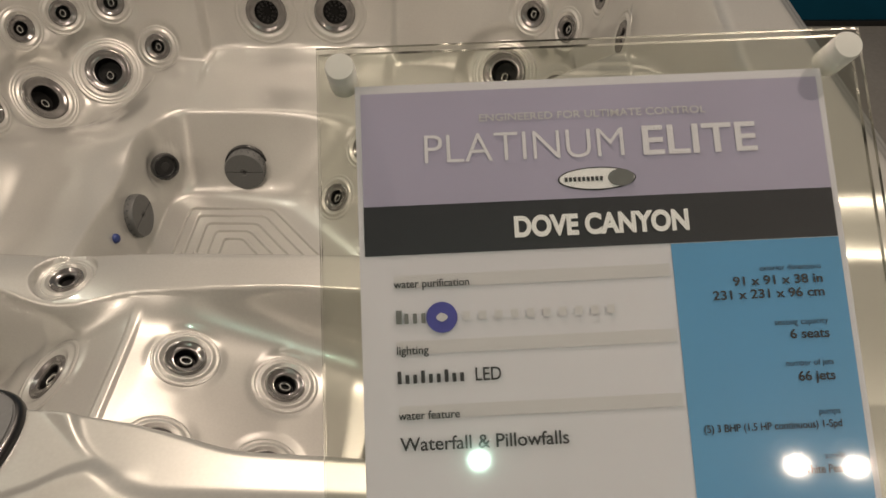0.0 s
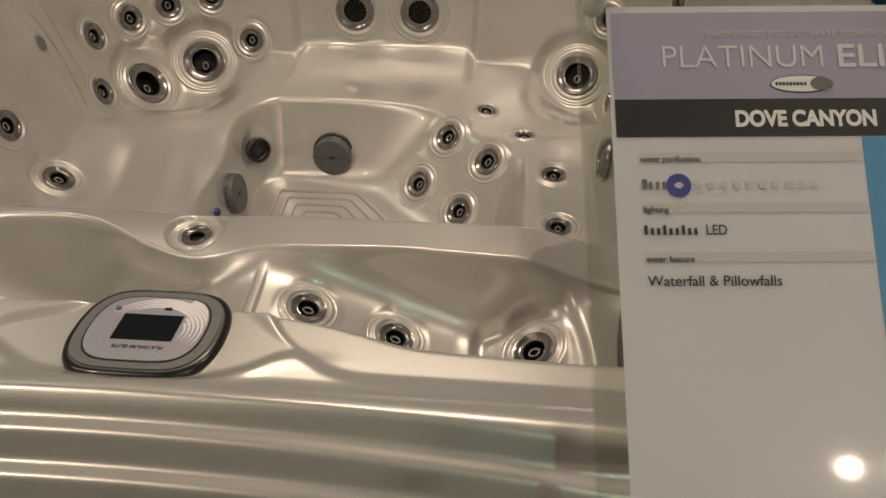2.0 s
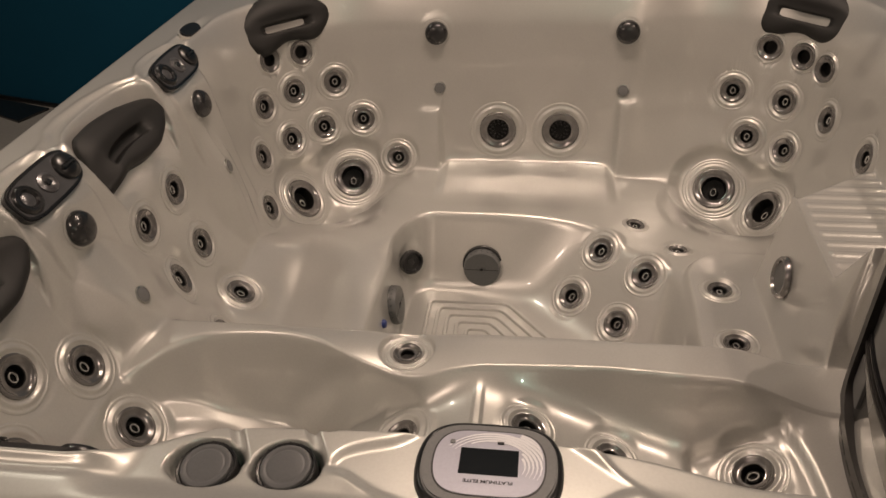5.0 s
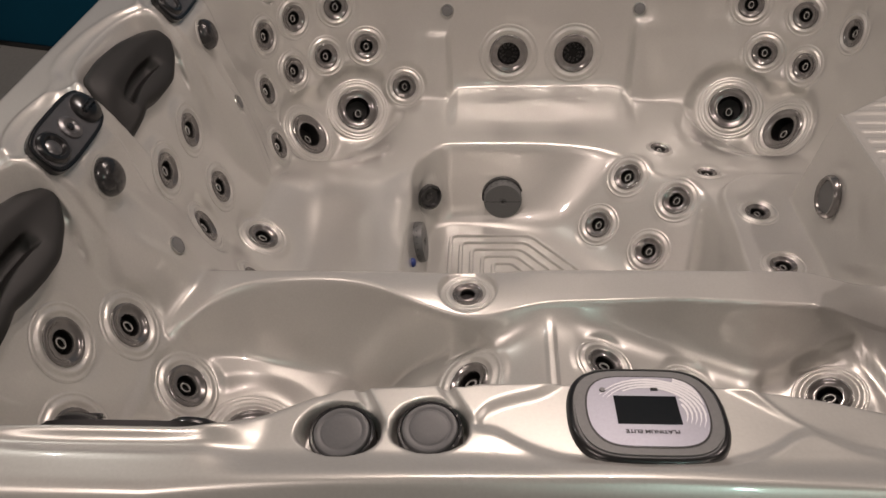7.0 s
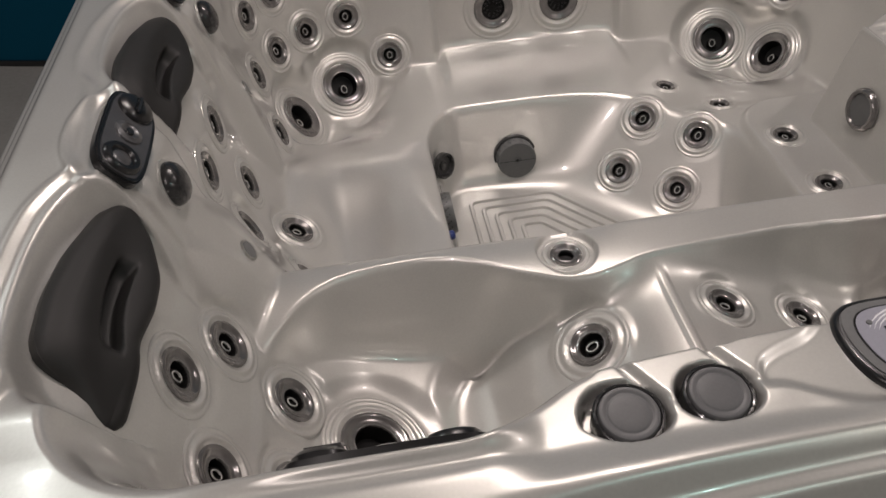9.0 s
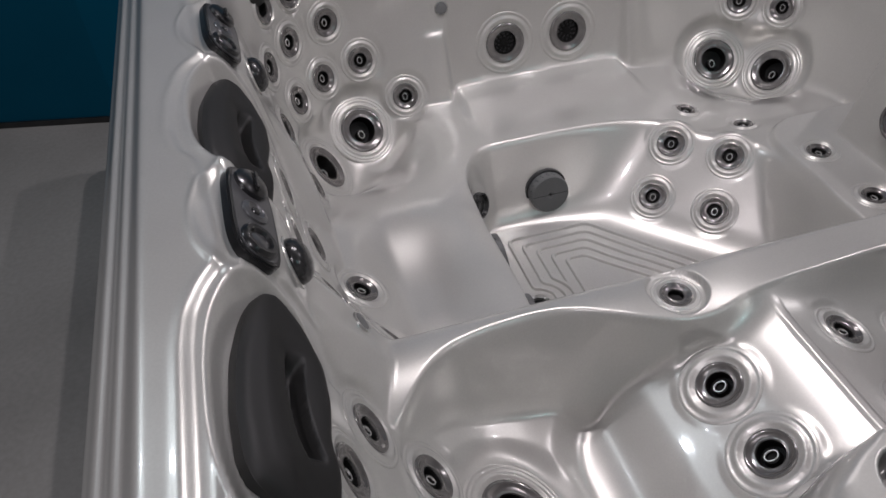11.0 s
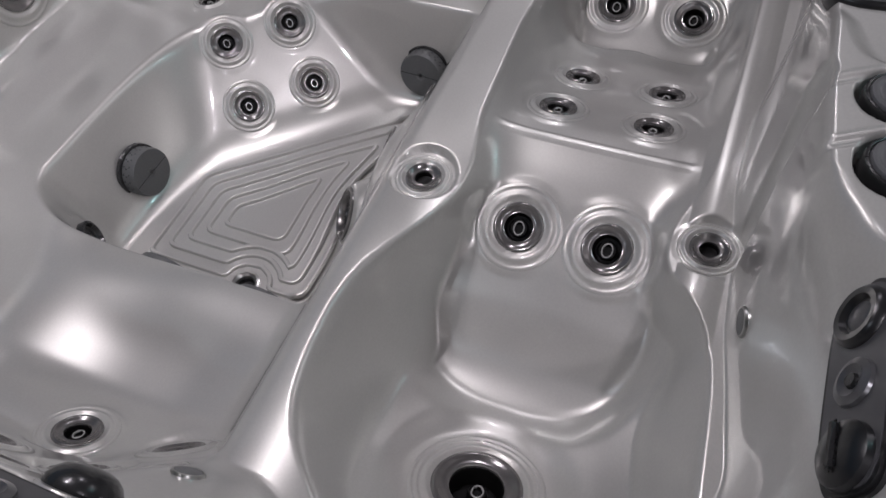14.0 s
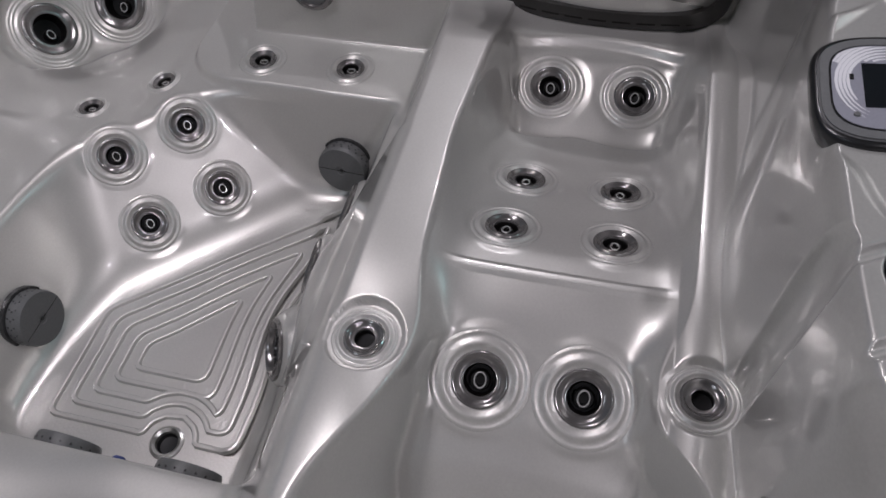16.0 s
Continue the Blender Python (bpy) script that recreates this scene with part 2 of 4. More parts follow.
LOUNGE = [(-1.2, 1.6), (-0.98, 1.12), (-0.915, 0.985), (-0.875, 0.85), (-0.852, 0.755), (-0.805, 0.668), (-0.725, 0.538), (-0.63, 0.468), (-0.60, 0.450), (-0.56, 0.438), (-0.535, 0.428), (-0.50, 0.421), (-0.46, 0.416), (-0.43, 0.414), (-0.385, 0.425), (-0.28, 0.484),
          (-0.20, 0.536), (-0.094, 0.589), (-0.052, 0.602), (0.0, 0.5935), (0.055, 0.576), (0.21, 0.514), (0.32, 0.480), (0.37, 0.478), (0.40, 0.492), (0.46, 0.520), (0.52, 0.552), (0.56, 0.554), (0.60, 0.547), (0.64, 0.542), (1.2, 0.54)]
ARM_FAR = [(-1.0, -0.47), (-0.78, -0.43), (-0.725, -0.378), (-0.69, -0.340), (-0.636, -0.306), (-0.57, -0.290), (-0.48, -0.284), (-0.417, -0.294), (-0.36, -0.320), (-0.30, -0.348), (-0.22, -0.372), (-0.16, -0.374), (-0.06, -0.355), (0.2, -0.342), (0.5, -0.36), (1, -0.36)]
ARM_NEAR = [(-1.0, -0.88), (-0.62, -0.820), (-0.48, -0.810), (-0.42, -0.804), (-0.36, -0.792), (-0.31, -0.762), (-0.27, -0.722), (-0.22, -0.702), (-0.16, -0.708), (-0.10, -0.730), (-0.06, -0.738), (0.5, -0.742), (1, -0.742)]
PLATEAU_LOW = [(-0.5, -0.878), (-0.178, -0.880), (-0.152, -0.884), (-0.135, -0.897), (-0.11, -0.911), (-0.085, -0.920), (0.0, -0.927), (0.08, -0.921), (0.106, -0.914), (0.135, -0.901), (0.157, -0.884), (0.18, -0.876), (0.5, -0.876)]
PLATEAU_HIGH = [(-0.5, -0.878), (-0.178, -0.874), (-0.166, -0.852), (-0.142, -0.840), (-0.104, -0.828), (-0.075, -0.805), (-0.05, -0.70), (0.06, -0.70), (0.095, -0.800), (0.150, -0.846), (0.18, -0.866), (0.5, -0.87)]
CAPS = [(-0.320, -0.891), (-0.225, -0.884)]
STRIP = [(-1, -0.60), (0.10, -0.72), (0.146, -0.841), (0.167, -0.868), (0.205, -0.896), (0.241, -0.909), (0.5, -0.913), (1.2, -0.913)]
FRONT_EDGE = [(-1, 0), (-0.47, 0.0), (-0.41, 0.024), (-0.35, 0.058), (-0.30, 0.066), (-0.20, 0.078), (-0.13, 0.084), (-0.06, 0.090), (0.09, 0.088), (0.18, 0.066), (0.30, 0.03), (0.47, 0.022), (1, 0.02)]
FOOT_SIDES = [((0.707, 0.707), 0.284, 1.05, 0.20), ((1, 0), 0.372, 3.4, 0.12), ((0, -1), 0.035, 2.3, 0.08)]


def round_rect(x, y, x0, x1, y0, y1, r):
    """Depth inside a rectangle with rounded corners; r may vary from point to point."""
    cx, cy, hx, hy = (x0 + x1) / 2, (y0 + y1) / 2, (x1 - x0) / 2, (y1 - y0) / 2
    qx, qy = np.abs(x - cx) - hx + r, np.abs(y - cy) - hy + r
    return -(np.hypot(np.maximum(qx, 0), np.maximum(qy, 0)) + np.minimum(np.maximum(qx, qy), 0) - r)


CHANNEL = [(-1.2, -1.2), (-0.90, -1.085), (-0.85, -1.055), (-0.80, -1.026), (-0.76, -1.010), (-0.71, -1.003), (-0.505, -1.001), (-0.45, -0.995), (-0.41, -0.980), (-0.385, -0.966), (-0.365, -0.950), (-0.34, -0.952), (-0.286, -0.959), (-0.205, -0.966), (-0.15, -0.968), (-0.12, -0.975), (-0.085, -0.998), (-0.02, -1.009),
           (0.083, -1.004), (0.17, -0.984), (0.20, -0.968), (0.228, -0.944), (0.25, -0.950), (0.30, -0.957), (0.40, -0.962), (0.46, -0.96), (0.6, -0.955), (1.3, -0.95)]
PILLOW_SEATS = [(-0.895, -0.57, 0.080, 0.185), (-0.895, 0.045, 0.080, 0.170)]


def blob(x, y, cx, cy, wx, wy):
    return np.exp(-(((x - cx) / wx) ** 2) - ((y - cy) / wy) ** 2)


def well_bulge(x):
    """How far the well's wall under the lounge swells out over the floor."""
    return 0.036 * gauss(x, 0.02, 0.14)


def front_bow(x):
    """How far the front lip swells out towards the corners."""
    return 0.12 * np.minimum(x**2, 0.25)


def shell_height(x, y):
    # outer lip in folds
    front_y = y + front_bow(x)
    o = round_rect(x, front_y, OX0, OX1, OY0, OY1, 0.09)
    fold = smin(smin((x - OX0) / 0.78, (OX1 - x) / 0.78, 0.02), smin(front_y - OY0, (OY1 - y) / 0.78, 0.02), 0.05)
    rim = RIM + curve1(FOLDS, fold, 0.003) - 0.07 * (1 - step01(-0.014, -0.005, o))
    # mould round the head cushions and the light panels
    west = step01(-0.72, -0.80, x)
    along = x - curve1(CHANNEL, y, 0.010)
    run = west * step01(-0.94, -0.84, y) * step01(0.70, 0.60, y)
    hug = west * step01(-0.80, -0.69, y) * step01(0.27, 0.22, y)
    rim = rim + run * (0.0015 * gauss(along, -0.006, 0.007) - 0.007 * step01(-0.003, 0.013, along) + 0.0060 * gauss(along, 0.040, 0.010)) + hug * (0.0030 * gauss(along, 0.052, 0.004) - 0.020 * step01(0.050, 0.062, along))
    for px, py, a, b in PILLOW_SEATS:
        e = (((np.abs(x - px) / a) ** 2.4 + (np.abs(y - py) / b) ** 2.4) ** (1 / 2.4) - 1) * a
        slope = 0.984 - 2.14 * (x + 0.953)
        rim = rim + np.minimum(slope - rim, 0) * (1 - step01(-0.012, 0.010, e))
        bed = 0.934 - 1.035 * (x + 0.956)
        rim = rim + np.minimum(bed - rim, 0) * (1 - step01(-0.008, 0.006, e))
    shelf = 0.946 - 1.28 * (x + 0.903)
    beside = 0 * x
    for py in (-0.262, 0.35):
        beside = np.maximum(beside, 1 - step01(0.085, 0.140, np.abs(y - py)))
        e = np.sqrt(((x + 0.90) / 0.075) ** 2 + ((y - py) / 0.125) ** 2)
        rim = rim - 0.006 * (1 - step01(0.90, 1.08, e)) + 0.003 * gauss(e, 1.12, 0.06)
    beside = np.where(x < -0.7, beside, 0)
    rim = rim + np.minimum(shelf - rim, 0) * beside
    # front rim: it falls inwards, with the plateau of the control panel, the strip beside it and the wells of the two valve caps
    front = step01(-0.5, -0.6, y)
    rim = rim - 0.019 * front * step01(-0.968, -0.912, y) * step01(-0.47, -0.40, x)
    low = y - curve1(PLATEAU_LOW, x, 0.007)
    high = curve1(PLATEAU_HIGH, x, 0.007) - y
    level = step01(-0.011, 0.009, low) * step01(-0.010, 0.012, high) * step01(-0.185, -0.165, x) * step01(0.20, 0.17, x)
    strip = 0.007 * step01(-0.012, 0.014, y - curve1(STRIP, x, 0.012)) * step01(0.08, 0.12, x)
    rim = rim - front * np.maximum(0.0055 * level, strip) - 0.09 * front * np.clip(y + 0.912, 0, 0.12) * step01(-0.47, -0.40, x)
    rim = rim + front * 0.0015 * gauss(low, -0.012, 0.012) * step01(-0.20, -0.16, x) * step01(0.24, 0.2, x)
    for px, py in CAPS:
        g = np.hypot(x - px, y - py)
        g = np.minimum(g, np.hypot(x - px + 0.007, y - py)) if px < -0.3 else g
        rim = rim - 0.028 * (1 - step01(0.0372, 0.0445, g)) * step01(-0.036, -0.025, y - py - 0.016 * ((x - px) / 0.04) ** 2)
        gap = np.abs((x - px) + 0.5 * (y - py) - 0.045)
        rim = rim - 0.008 * front * (1 - step01(0.002, 0.011, gap)) * step01(0.0, 0.02, y - py) * step01(0.12, 0.10, g)
    rim = rim + 0.015 * np.exp(-(((x + 0.565) / 0.112) ** 4)) * gauss(y, -0.896, 0.011) - 0.007 * np.exp(-(((x + 0.565) / 0.13) ** 4)) * gauss(y, -0.921, 0.011)
    inset = curve1(FRONT_EDGE, x, 0.02)
    yy = np.where(y < -0.3, y - inset * step01(-0.73, -0.84, y), y)
    yy = yy - 0.045 * step01(0.30, 0.55, x) * step01(0.3, 0.6, y)
    xx = np.where(x > 0, x + 0.02 * step01(0.2, -0.3, y), x)
    corner = np.where(y > 0, np.where(x > 0, 0.39, 0.45), 0.17)
    d = round_rect(xx, yy, X0, X1, Y0, Y1, corner)
    calm = np.where(y < -0.3, y - curve1(FRONT_EDGE, x, 0.13) * step01(-0.73, -0.84, y), yy)
    d = d + (round_rect(xx, calm, X0, X1, Y0, Y1, corner) - d) * front * step01(0.015, 0.07, d) * step01(0.05, -0.10, x)
    butt = -1 + 0 * x
    for yc, rise in ((-0.275, BUTTRESS), (0.335, BUTTRESS_FAR)):
        butt = np.maximum(butt, curve1(rise, x - X0 + np.where(y > 0.335, 0.85, 0.5) * np.sqrt(np.maximum(0, np.abs(y - yc) - 0.03) ** 2 + 0.0004), 0.01))
    butt = np.where(x < 0, butt, -1)
    butt = np.minimum(butt, 0.90)
    butt = np.maximum(butt, shelf - 0.4 * (1 - beside) - 3.0 * np.maximum(0, 0.905 - shelf))
    base = smax(curve1(WALL, d + front * (0.032 * step01(0.02, 0.22, x) * step01(0.62, 0.5, x) + 0.045 * step01(-0.06, -0.24, x) * step01(-0.66, -0.52, x)) * step01(0.028, 0.060, d), 0.006), butt, 0.05)
    niche = step01(0.305, 0.278, np.abs(x)) * step01(0.5, 0.6, y)
    post = gauss(np.abs(x), 0.315, 0.05) * step01(0.5, 0.6, y) * step01(0.03, 0.07, d) * step01(0.19, 0.13, d)
    w = curve1(WALL, d + 0.032 * niche * step01(0.060, 0.115, d) - 0.016 * post, 0.006)
    w = smax(w, butt, 0.05)
    ridge = 0.632 - 2.2 * np.minimum(np.abs(y + 0.315), 0.12) ** 2 * step01(0.0, -0.25, x) * step01(-0.5, -0.45, y) - 0.007 * step01(-0.45, -0.5, y) - 9.0 * np.minimum(np.abs(y + 0.757), 0.035) ** 2 * step01(-0.66, -0.71, y) - 0.014 * blob(x, y, -0.2, -0.5, 0.1, 0.4)
    ends = 0.066 * step01(0.42, 0.63, x) * step01(-0.2, -0.24, y)
    inner = smax(base, ridge - ends, 0.03)
    line = curve1(LOUNGE, x, 0.022)
    line = line + (curve1(LOUNGE, x, 0.008) - line) * step01(-0.088, -0.066, x)
    inner = np.where(x < -0.55, np.maximum(inner, np.minimum(line, 0.97) - 2.0 * np.maximum(0, y + 0.43)), inner)
    # seats
    bottom = 0.404 - 0.046 * np.exp(-np.abs((x + 0.60) / 0.135) ** 2.4 - np.abs((y - 0.08) / 0.20) ** 2.8) + 0.045 * step01(-0.62, -0.76, x) * step01(0.45, 0.3, y)
    bottom = bottom + 0.018 * step01(0.30, 0.26, np.abs(x)) * step01(0.62, 0.80, y) - 0.016 * blob(x, y, 0, 0.70, 0.22, 0.07) - (2.2 - 1.1 * step01(0.26, 0.06, y)) * np.clip(x + 0.50, 0, 0.2) ** 2 * step01(0.44, 0.30, y) * step01(0.0, -0.25, x)
    bottom = bottom - 0.085 * blob(x, y, -0.60, 0.66, 0.15, 0.15) - 0.115 * blob(x, y, 0.66, 0.74, 0.18, 0.17)
    bottom = bottom - 0.014 * step01(0.22, 0.40, x) * step01(0.36, 0.44, y) + 0.022 * step01(-0.010, 0.010, 0.13 - np.hypot(np.maximum(0.58 - 0.05 * step01(0.1, -0.2, y) - x, 0), np.maximum(y - 0.245, 0)))
    seat = smax(w, bottom, 0.025 + 0.025 * step01(0.35, 0.5, np.abs(x)) * step01(0.40, 0.55, y))
    seat = smax(seat, np.where(x > 0.2, 0.42 + 2.6 * (-0.172 - y), 0.40 + 1.9 * (-0.13 - y)), 0.05 - 0.025 * step01(0.3, 0.4, x))
    # step block beside the door pillar
    back = 0.212 + 0.72 * np.maximum(0, x - 0.668)
    top = 0.70 + 0.004 * np.clip(np.sin((y + 0.11) / 0.040 * 2 * np.pi), -0.3, 0.8) * step01(0.672, 0.684, x) * step01(-0.115, -0.10, y) * step01(0.0, -0.02, y - back) + 0.006 * gauss(x, 0.652, 0.010)
    top = smin(smax(top, 0.70 + 1.7 * (-0.115 - y), 0.02), 0.96 + 0 * x, 0.03)
    block = smin(smin(top, 0.42 + 9 * (x - 0.622), 0.014), 0.70 - 7.0 * (y - back), 0.03)
    seat = smax(seat, block, 0.012)
    # lounge
    far, near = curve1(ARM_FAR, x, 0.022), curve1(ARM_NEAR, x, 0.030)
    wide = step01(-0.14, -0.30, x)
    t = np.abs(y - (far + near) / 2) / ((far - near) / 2)
    legs = line + (0.63 - ends - line) * np.minimum(t, 1) ** 7.0 + 6.0 * np.maximum(0, t - 1) * (far - near) / 2
    steep = 2.6 + 1.4 * step01(-0.40, -0.18, x) + 5.5 * gauss(x, -0.27, 0.08)
    # horseshoe bowl of the seat: a lip, then a terrace up to the arms
    half = 0.194 - 0.012 * gauss(x, -0.16, 0.07)
    qa, qb = np.maximum(-x - 0.470 + 0.17, 0), np.maximum(np.abs(y + 0.525) - half + 0.17, 0)
    reach = np.hypot(qa, qb)
    out = reach - 0.17
    side = qb**2 / (reach**2 + 1e-6)
    pan = line - 0.006 + side * (0.056 * step01(-0.014, 0.036, out) + 0.5 * np.maximum(0, out - 0.02))
    pan = pan - 0.027 * (1 - step01(-0.034, 0.050, out)) * step01(-0.29, -0.38, x)
    round_off = 0.03 - 0.012 * gauss(x, -0.27, 0.08)
    pan = smax(smax(pan, 0.63 + steep * (y - far), round_off), 0.63 + steep * (near - y), round_off)
    lounge = legs * (1 - wide) + pan * wide
    lounge = np.where(line > 0.6, smax(line, lounge, 0.02), lounge)
    bend = 0.5 * np.minimum(np.abs(y + 0.545), 0.2) ** 2 / 0.04
    pad = step01(-0.006, 0.010, x - 0.352 - 0.012 * gauss(y, -0.53, 0.05)) * step01(0.012, -0.004, x - 0.556 + 0.1 * bend)
    lounge = lounge - 0.019 * pad * step01(0.006, -0.010, np.abs(y + 0.545) - 0.135 - 0.20 * np.clip(x - 0.352, 0, 0.2))
    bow = 0.054 - 0.060 * np.minimum(np.abs(y + 0.56), 0.32) ** 2 / 0.0625
    lounge = smax(lounge, 0.54 + 14 * (x - 0.668 + bow), 0.014)
    lounge = smax(lounge, base, 0.035 + 0.02 * step01(-0.6, -0.7, y))
    lounge = np.where(y > -0.2, 2.0, lounge)
    # foot well
    qa, qb = np.maximum(-x - 0.345 + 0.075, 0), np.maximum(y - 0.462 + 0.075, 0)
    reach = np.hypot(qa, qb)
    foot = FLOOR_Z + np.where(reach > 1e-6, (6.0 * qa**2 + 2.4 * qb**2) / (reach**2 + 1e-9), 2.4) * (reach - 0.075)
    for (nx, ny), c, slope, k in FOOT_SIDES:
        foot = smax(foot, FLOOR_Z + slope * (nx * x + ny * y - c + (well_bulge(x) if ny < 0 else 0)), k)
    foot = smax(foot - 0.016, FLOOR_Z, 0.06)
    z = smin(rim, inner, 0.014)
    z = smin(z, seat, 0.032)
    z = smin(z, lounge, 0.026)
    for hx, hy in ((-0.203, -0.304), (-0.199, -0.761)):
        g = np.hypot(x - hx, y - hy)
        z = smin(z, 0.606 + (9.0 if hy > -0.5 else 30.0) * np.maximum(0, g - (0.055 if hy > -0.5 else 0.050)), 0.012)
    pillar = smin(smin(rim, 0.54 + 14 * (x - 0.668 + bow * step01(-0.2, -0.24, y)), 0.04), 0.70 + 1.7 * (-0.115 - y), 0.05)
    z = np.where(x > 0.60, np.maximum(z, np.maximum(pillar, np.where(y > -0.2, block, 0))), z)
    return smin(z, foot, 0.022)


def grid_lines(lo, hi, coarse, bands):
    """Lines from lo to hi; each band is (from, to, spacing)."""
    out, p = [lo], lo
    while p < hi:
        p += min([coarse] + [s for a, b, s in bands if a <= p <= b])
        out.append(min(p, hi))
    return np.array(out)


GX = grid_lines(OX0 - 0.01, OX1 + 0.01, 0.006, [(-1.15, -0.68, 0.0035), (-0.39, 0.33, 0.0035), (-0.38, -0.14, 0.0025), (0.42, 0.48, 0.0035), (0.61, 0.95, 0.0035), (0.57, 0.72, 0.0018)])
GY = grid_lines(OY0 - 0.004, OY1 + 0.01, 0.006, [(-1.12, -0.80, 0.0035), (-1.07, -0.94, 0.0022), (-0.96, -0.85, 0.0025), (-0.85, -0.705, 0.0017), (-0.40, -0.22, 0.0035), (-0.05, 0.38, 0.0035), (0.74, 1.01, 0.0035)])
MX, MY = np.meshgrid(GX, GY, indexing="ij")
MY = MY - front_bow(MX) * step01(-0.93, -1.05, MY)
MZ = shell_height(MX, MY)
POINTS = np.stack([MX, MY, MZ], -1)


def settle(place, spread=0.03):
    """The nearest point of the shell to a place, and the shell's mean normal there."""
    p = np.array(place)
    i = np.argmin(((POINTS - p) ** 2).sum(-1))
    c = POINTS.reshape(-1, 3)[i]
    near = POINTS[((POINTS - c) ** 2).sum(-1) < spread**2]
    q = near - near.mean(0)
    n = np.linalg.svd(q, full_matrices=False)[2][2]
    n = n if n[2] > 0 else -n
    return Vector(p - n * ((p - c) @ n)), Vector(n)


def seat_pose(place, spread=0.03, lift=0.0, face=None):
    c, n = settle(place, spread)
    if face is not None:
        n = Vector(face).normalized()
    up = Vector((0, 0, 1)) if abs(n.z) < 0.95 else Vector((0, 1, 0))
    xa = up.cross(n).normalized()
    ya = n.cross(xa)
    m = Matrix((xa, ya, n)).transposed().to_4x4()
    m.translation = c + n * lift
    return m


FITTINGS = []  # places, radii flattened and cut


def fitting(place, flat, cut, spread=None, face=None):
    m = seat_pose(place, spread or flat * 0.8, 0, face)
    FITTINGS.append((np.array(m.translation), np.array(m.col[2][:3]), flat, cut))
    return m


# ---- fittings of the shell: jets, caps, lights ----
def jet(name, label, m, group, r, halo, hole, kind="eye", rings=2):
    """A jet of bezel radius r in moulded rings out to halo, with an opening of radius hole."""
    top = tagged(empty(name, m), label, "jet", group)
    prof = [(halo * 1.06, -0.012), (halo * 1.015, -0.0006)]
    n = rings * 14
    crests = ((0.10, 0.0012, 0.07), (0.36, 0.0018, 0.09), (0.74, 0.0040, 0.17)) if rings > 2 else ((0.13, 0.0014, 0.09), (0.62, 0.0044, 0.22))
    for i in range(n + 1):
        f = i / n
        prof.append((halo + (r - halo) * f, 0.0010 - 0.0012 * f + sum(h * math.exp(-(((f - c) / w) ** 2)) for c, h, w in crests)))
    part("surround", lathe(prof, 48), PEARL, top, "moulded acrylic rings")
    t = r - hole
    part("bezel", lathe([(r * 1.02, -0.004), (r * 1.01, 0.0005), (r * 0.985, 0.003), (r - t * 0.16, 0.0042), (r - t * 0.30, 0.0036), (r - t * 0.42, 0.0012), (r - t * 0.68, -0.0012), (r - t * 0.86, -0.0016), (hole * 1.02, -0.0010), (hole, -0.003), (hole, -0.012)], 36), CHROME, top, "polished steel bezel")
    part("cup", lathe([(hole * 1.01, -0.003), (hole * 0.96, -0.012), (hole * 0.86, -hole * 0.85), (0, -hole * 0.9)], 24), CUPBLACK, top)
    if kind == "eye":
        e = hole * (0.56 if hole < 0.03 else 0.34)
        deep = -hole * (0.35 if hole < 0.03 else 0.55)
        aside = Matrix.Translation((0, -hole * (0.05 if hole < 0.03 else 0.25), 0))
        part("nozzle", lathe([(e * 1.2, -hole * 0.88), (e * 1.1, deep - 0.003), (e, deep), (e * 0.72, deep), (e * 0.55, deep - 0.006), (0, deep - 0.007)], 20), CUPBLACK, top, m=aside)
        part("nozzle_ring", lathe([(e * 0.80, deep), (e * 0.74, deep + 0.0012), (e * 0.66, deep + 0.0012), (e * 0.60, deep - 0.0016)], 16), BRIGHT, top, "bright ring of the nozzle", m=aside @ Matrix.Diagonal((0.9, 1.2, 1, 1)))
    if kind == "rose":
        part("rose", lathe([(hole * 0.97, -0.013), (hole * 0.93, -0.008), (hole * 0.90, -0.010), (hole * 0.36, -0.011), (hole * 0.32, -0.008), (hole * 0.12, -0.007), (0, -0.009)], 28), CUPBLACK, top, "dark perforated disc")
        for ring, count, size in ((0.76, 12, 0.085), (0.52, 9, 0.07)):
            for i in range(count):
                a = 2 * math.pi * i / count
                part("outlet", lathe([(hole * size * 1.3, -0.001), (hole * size * 1.2, 0.0016), (hole * size, 0.0018), (hole * size * 0.8, 0.0004), (0, 0.0002)], 10), BLACK, top, m=Matrix.Translation((hole * ring * math.cos(a), hole * ring * math.sin(a), -0.0102)))
    return top


KINDS = {
    "small": (0.039, 0.064, 0.0205, "eye", 2, "small steel-ringed massage jet with black nozzle"),
    "big": (0.067, 0.100, 0.040, "eye", 3, "large steel-ringed massage jet with black nozzle"),
    "rose": (0.062, 0.096, 0.036, "rose", 2, "large jet with black perforated rose"),
    "seat": (0.042, 0.073, 0.024, "eye", 2, "steel-ringed jet in wide moulded rings of the lounge"),
    "back": (0.042, 0.068, 0.021, "eye", 2, "steel-ringed jet in the reclined back of the lounge"),
    "leg": (0.034, 0.056, 0.019, "eye", 2, "low steel-ringed jet in the leg rest"),
    "foot": (0.040, 0.066, 0.022, "eye", 2, "steel-ringed foot jet with black nozzle"),
    "hand": (0.030, 0.047, 0.0145, "open", 2, "small hand jet with an open black hole"),
    "neck": (0.038, 0.050, 0.021, "open", 1, "round neck jet with an open black hole"),
    "ledge": (0.031, 0.054, 0.018, "eye", 2, "flat steel-ringed jet in a narrow ledge"),
    "slit": (0.027, 0.040, 0.016, "eye", 1, "small upward jet in the corner seat"),
}
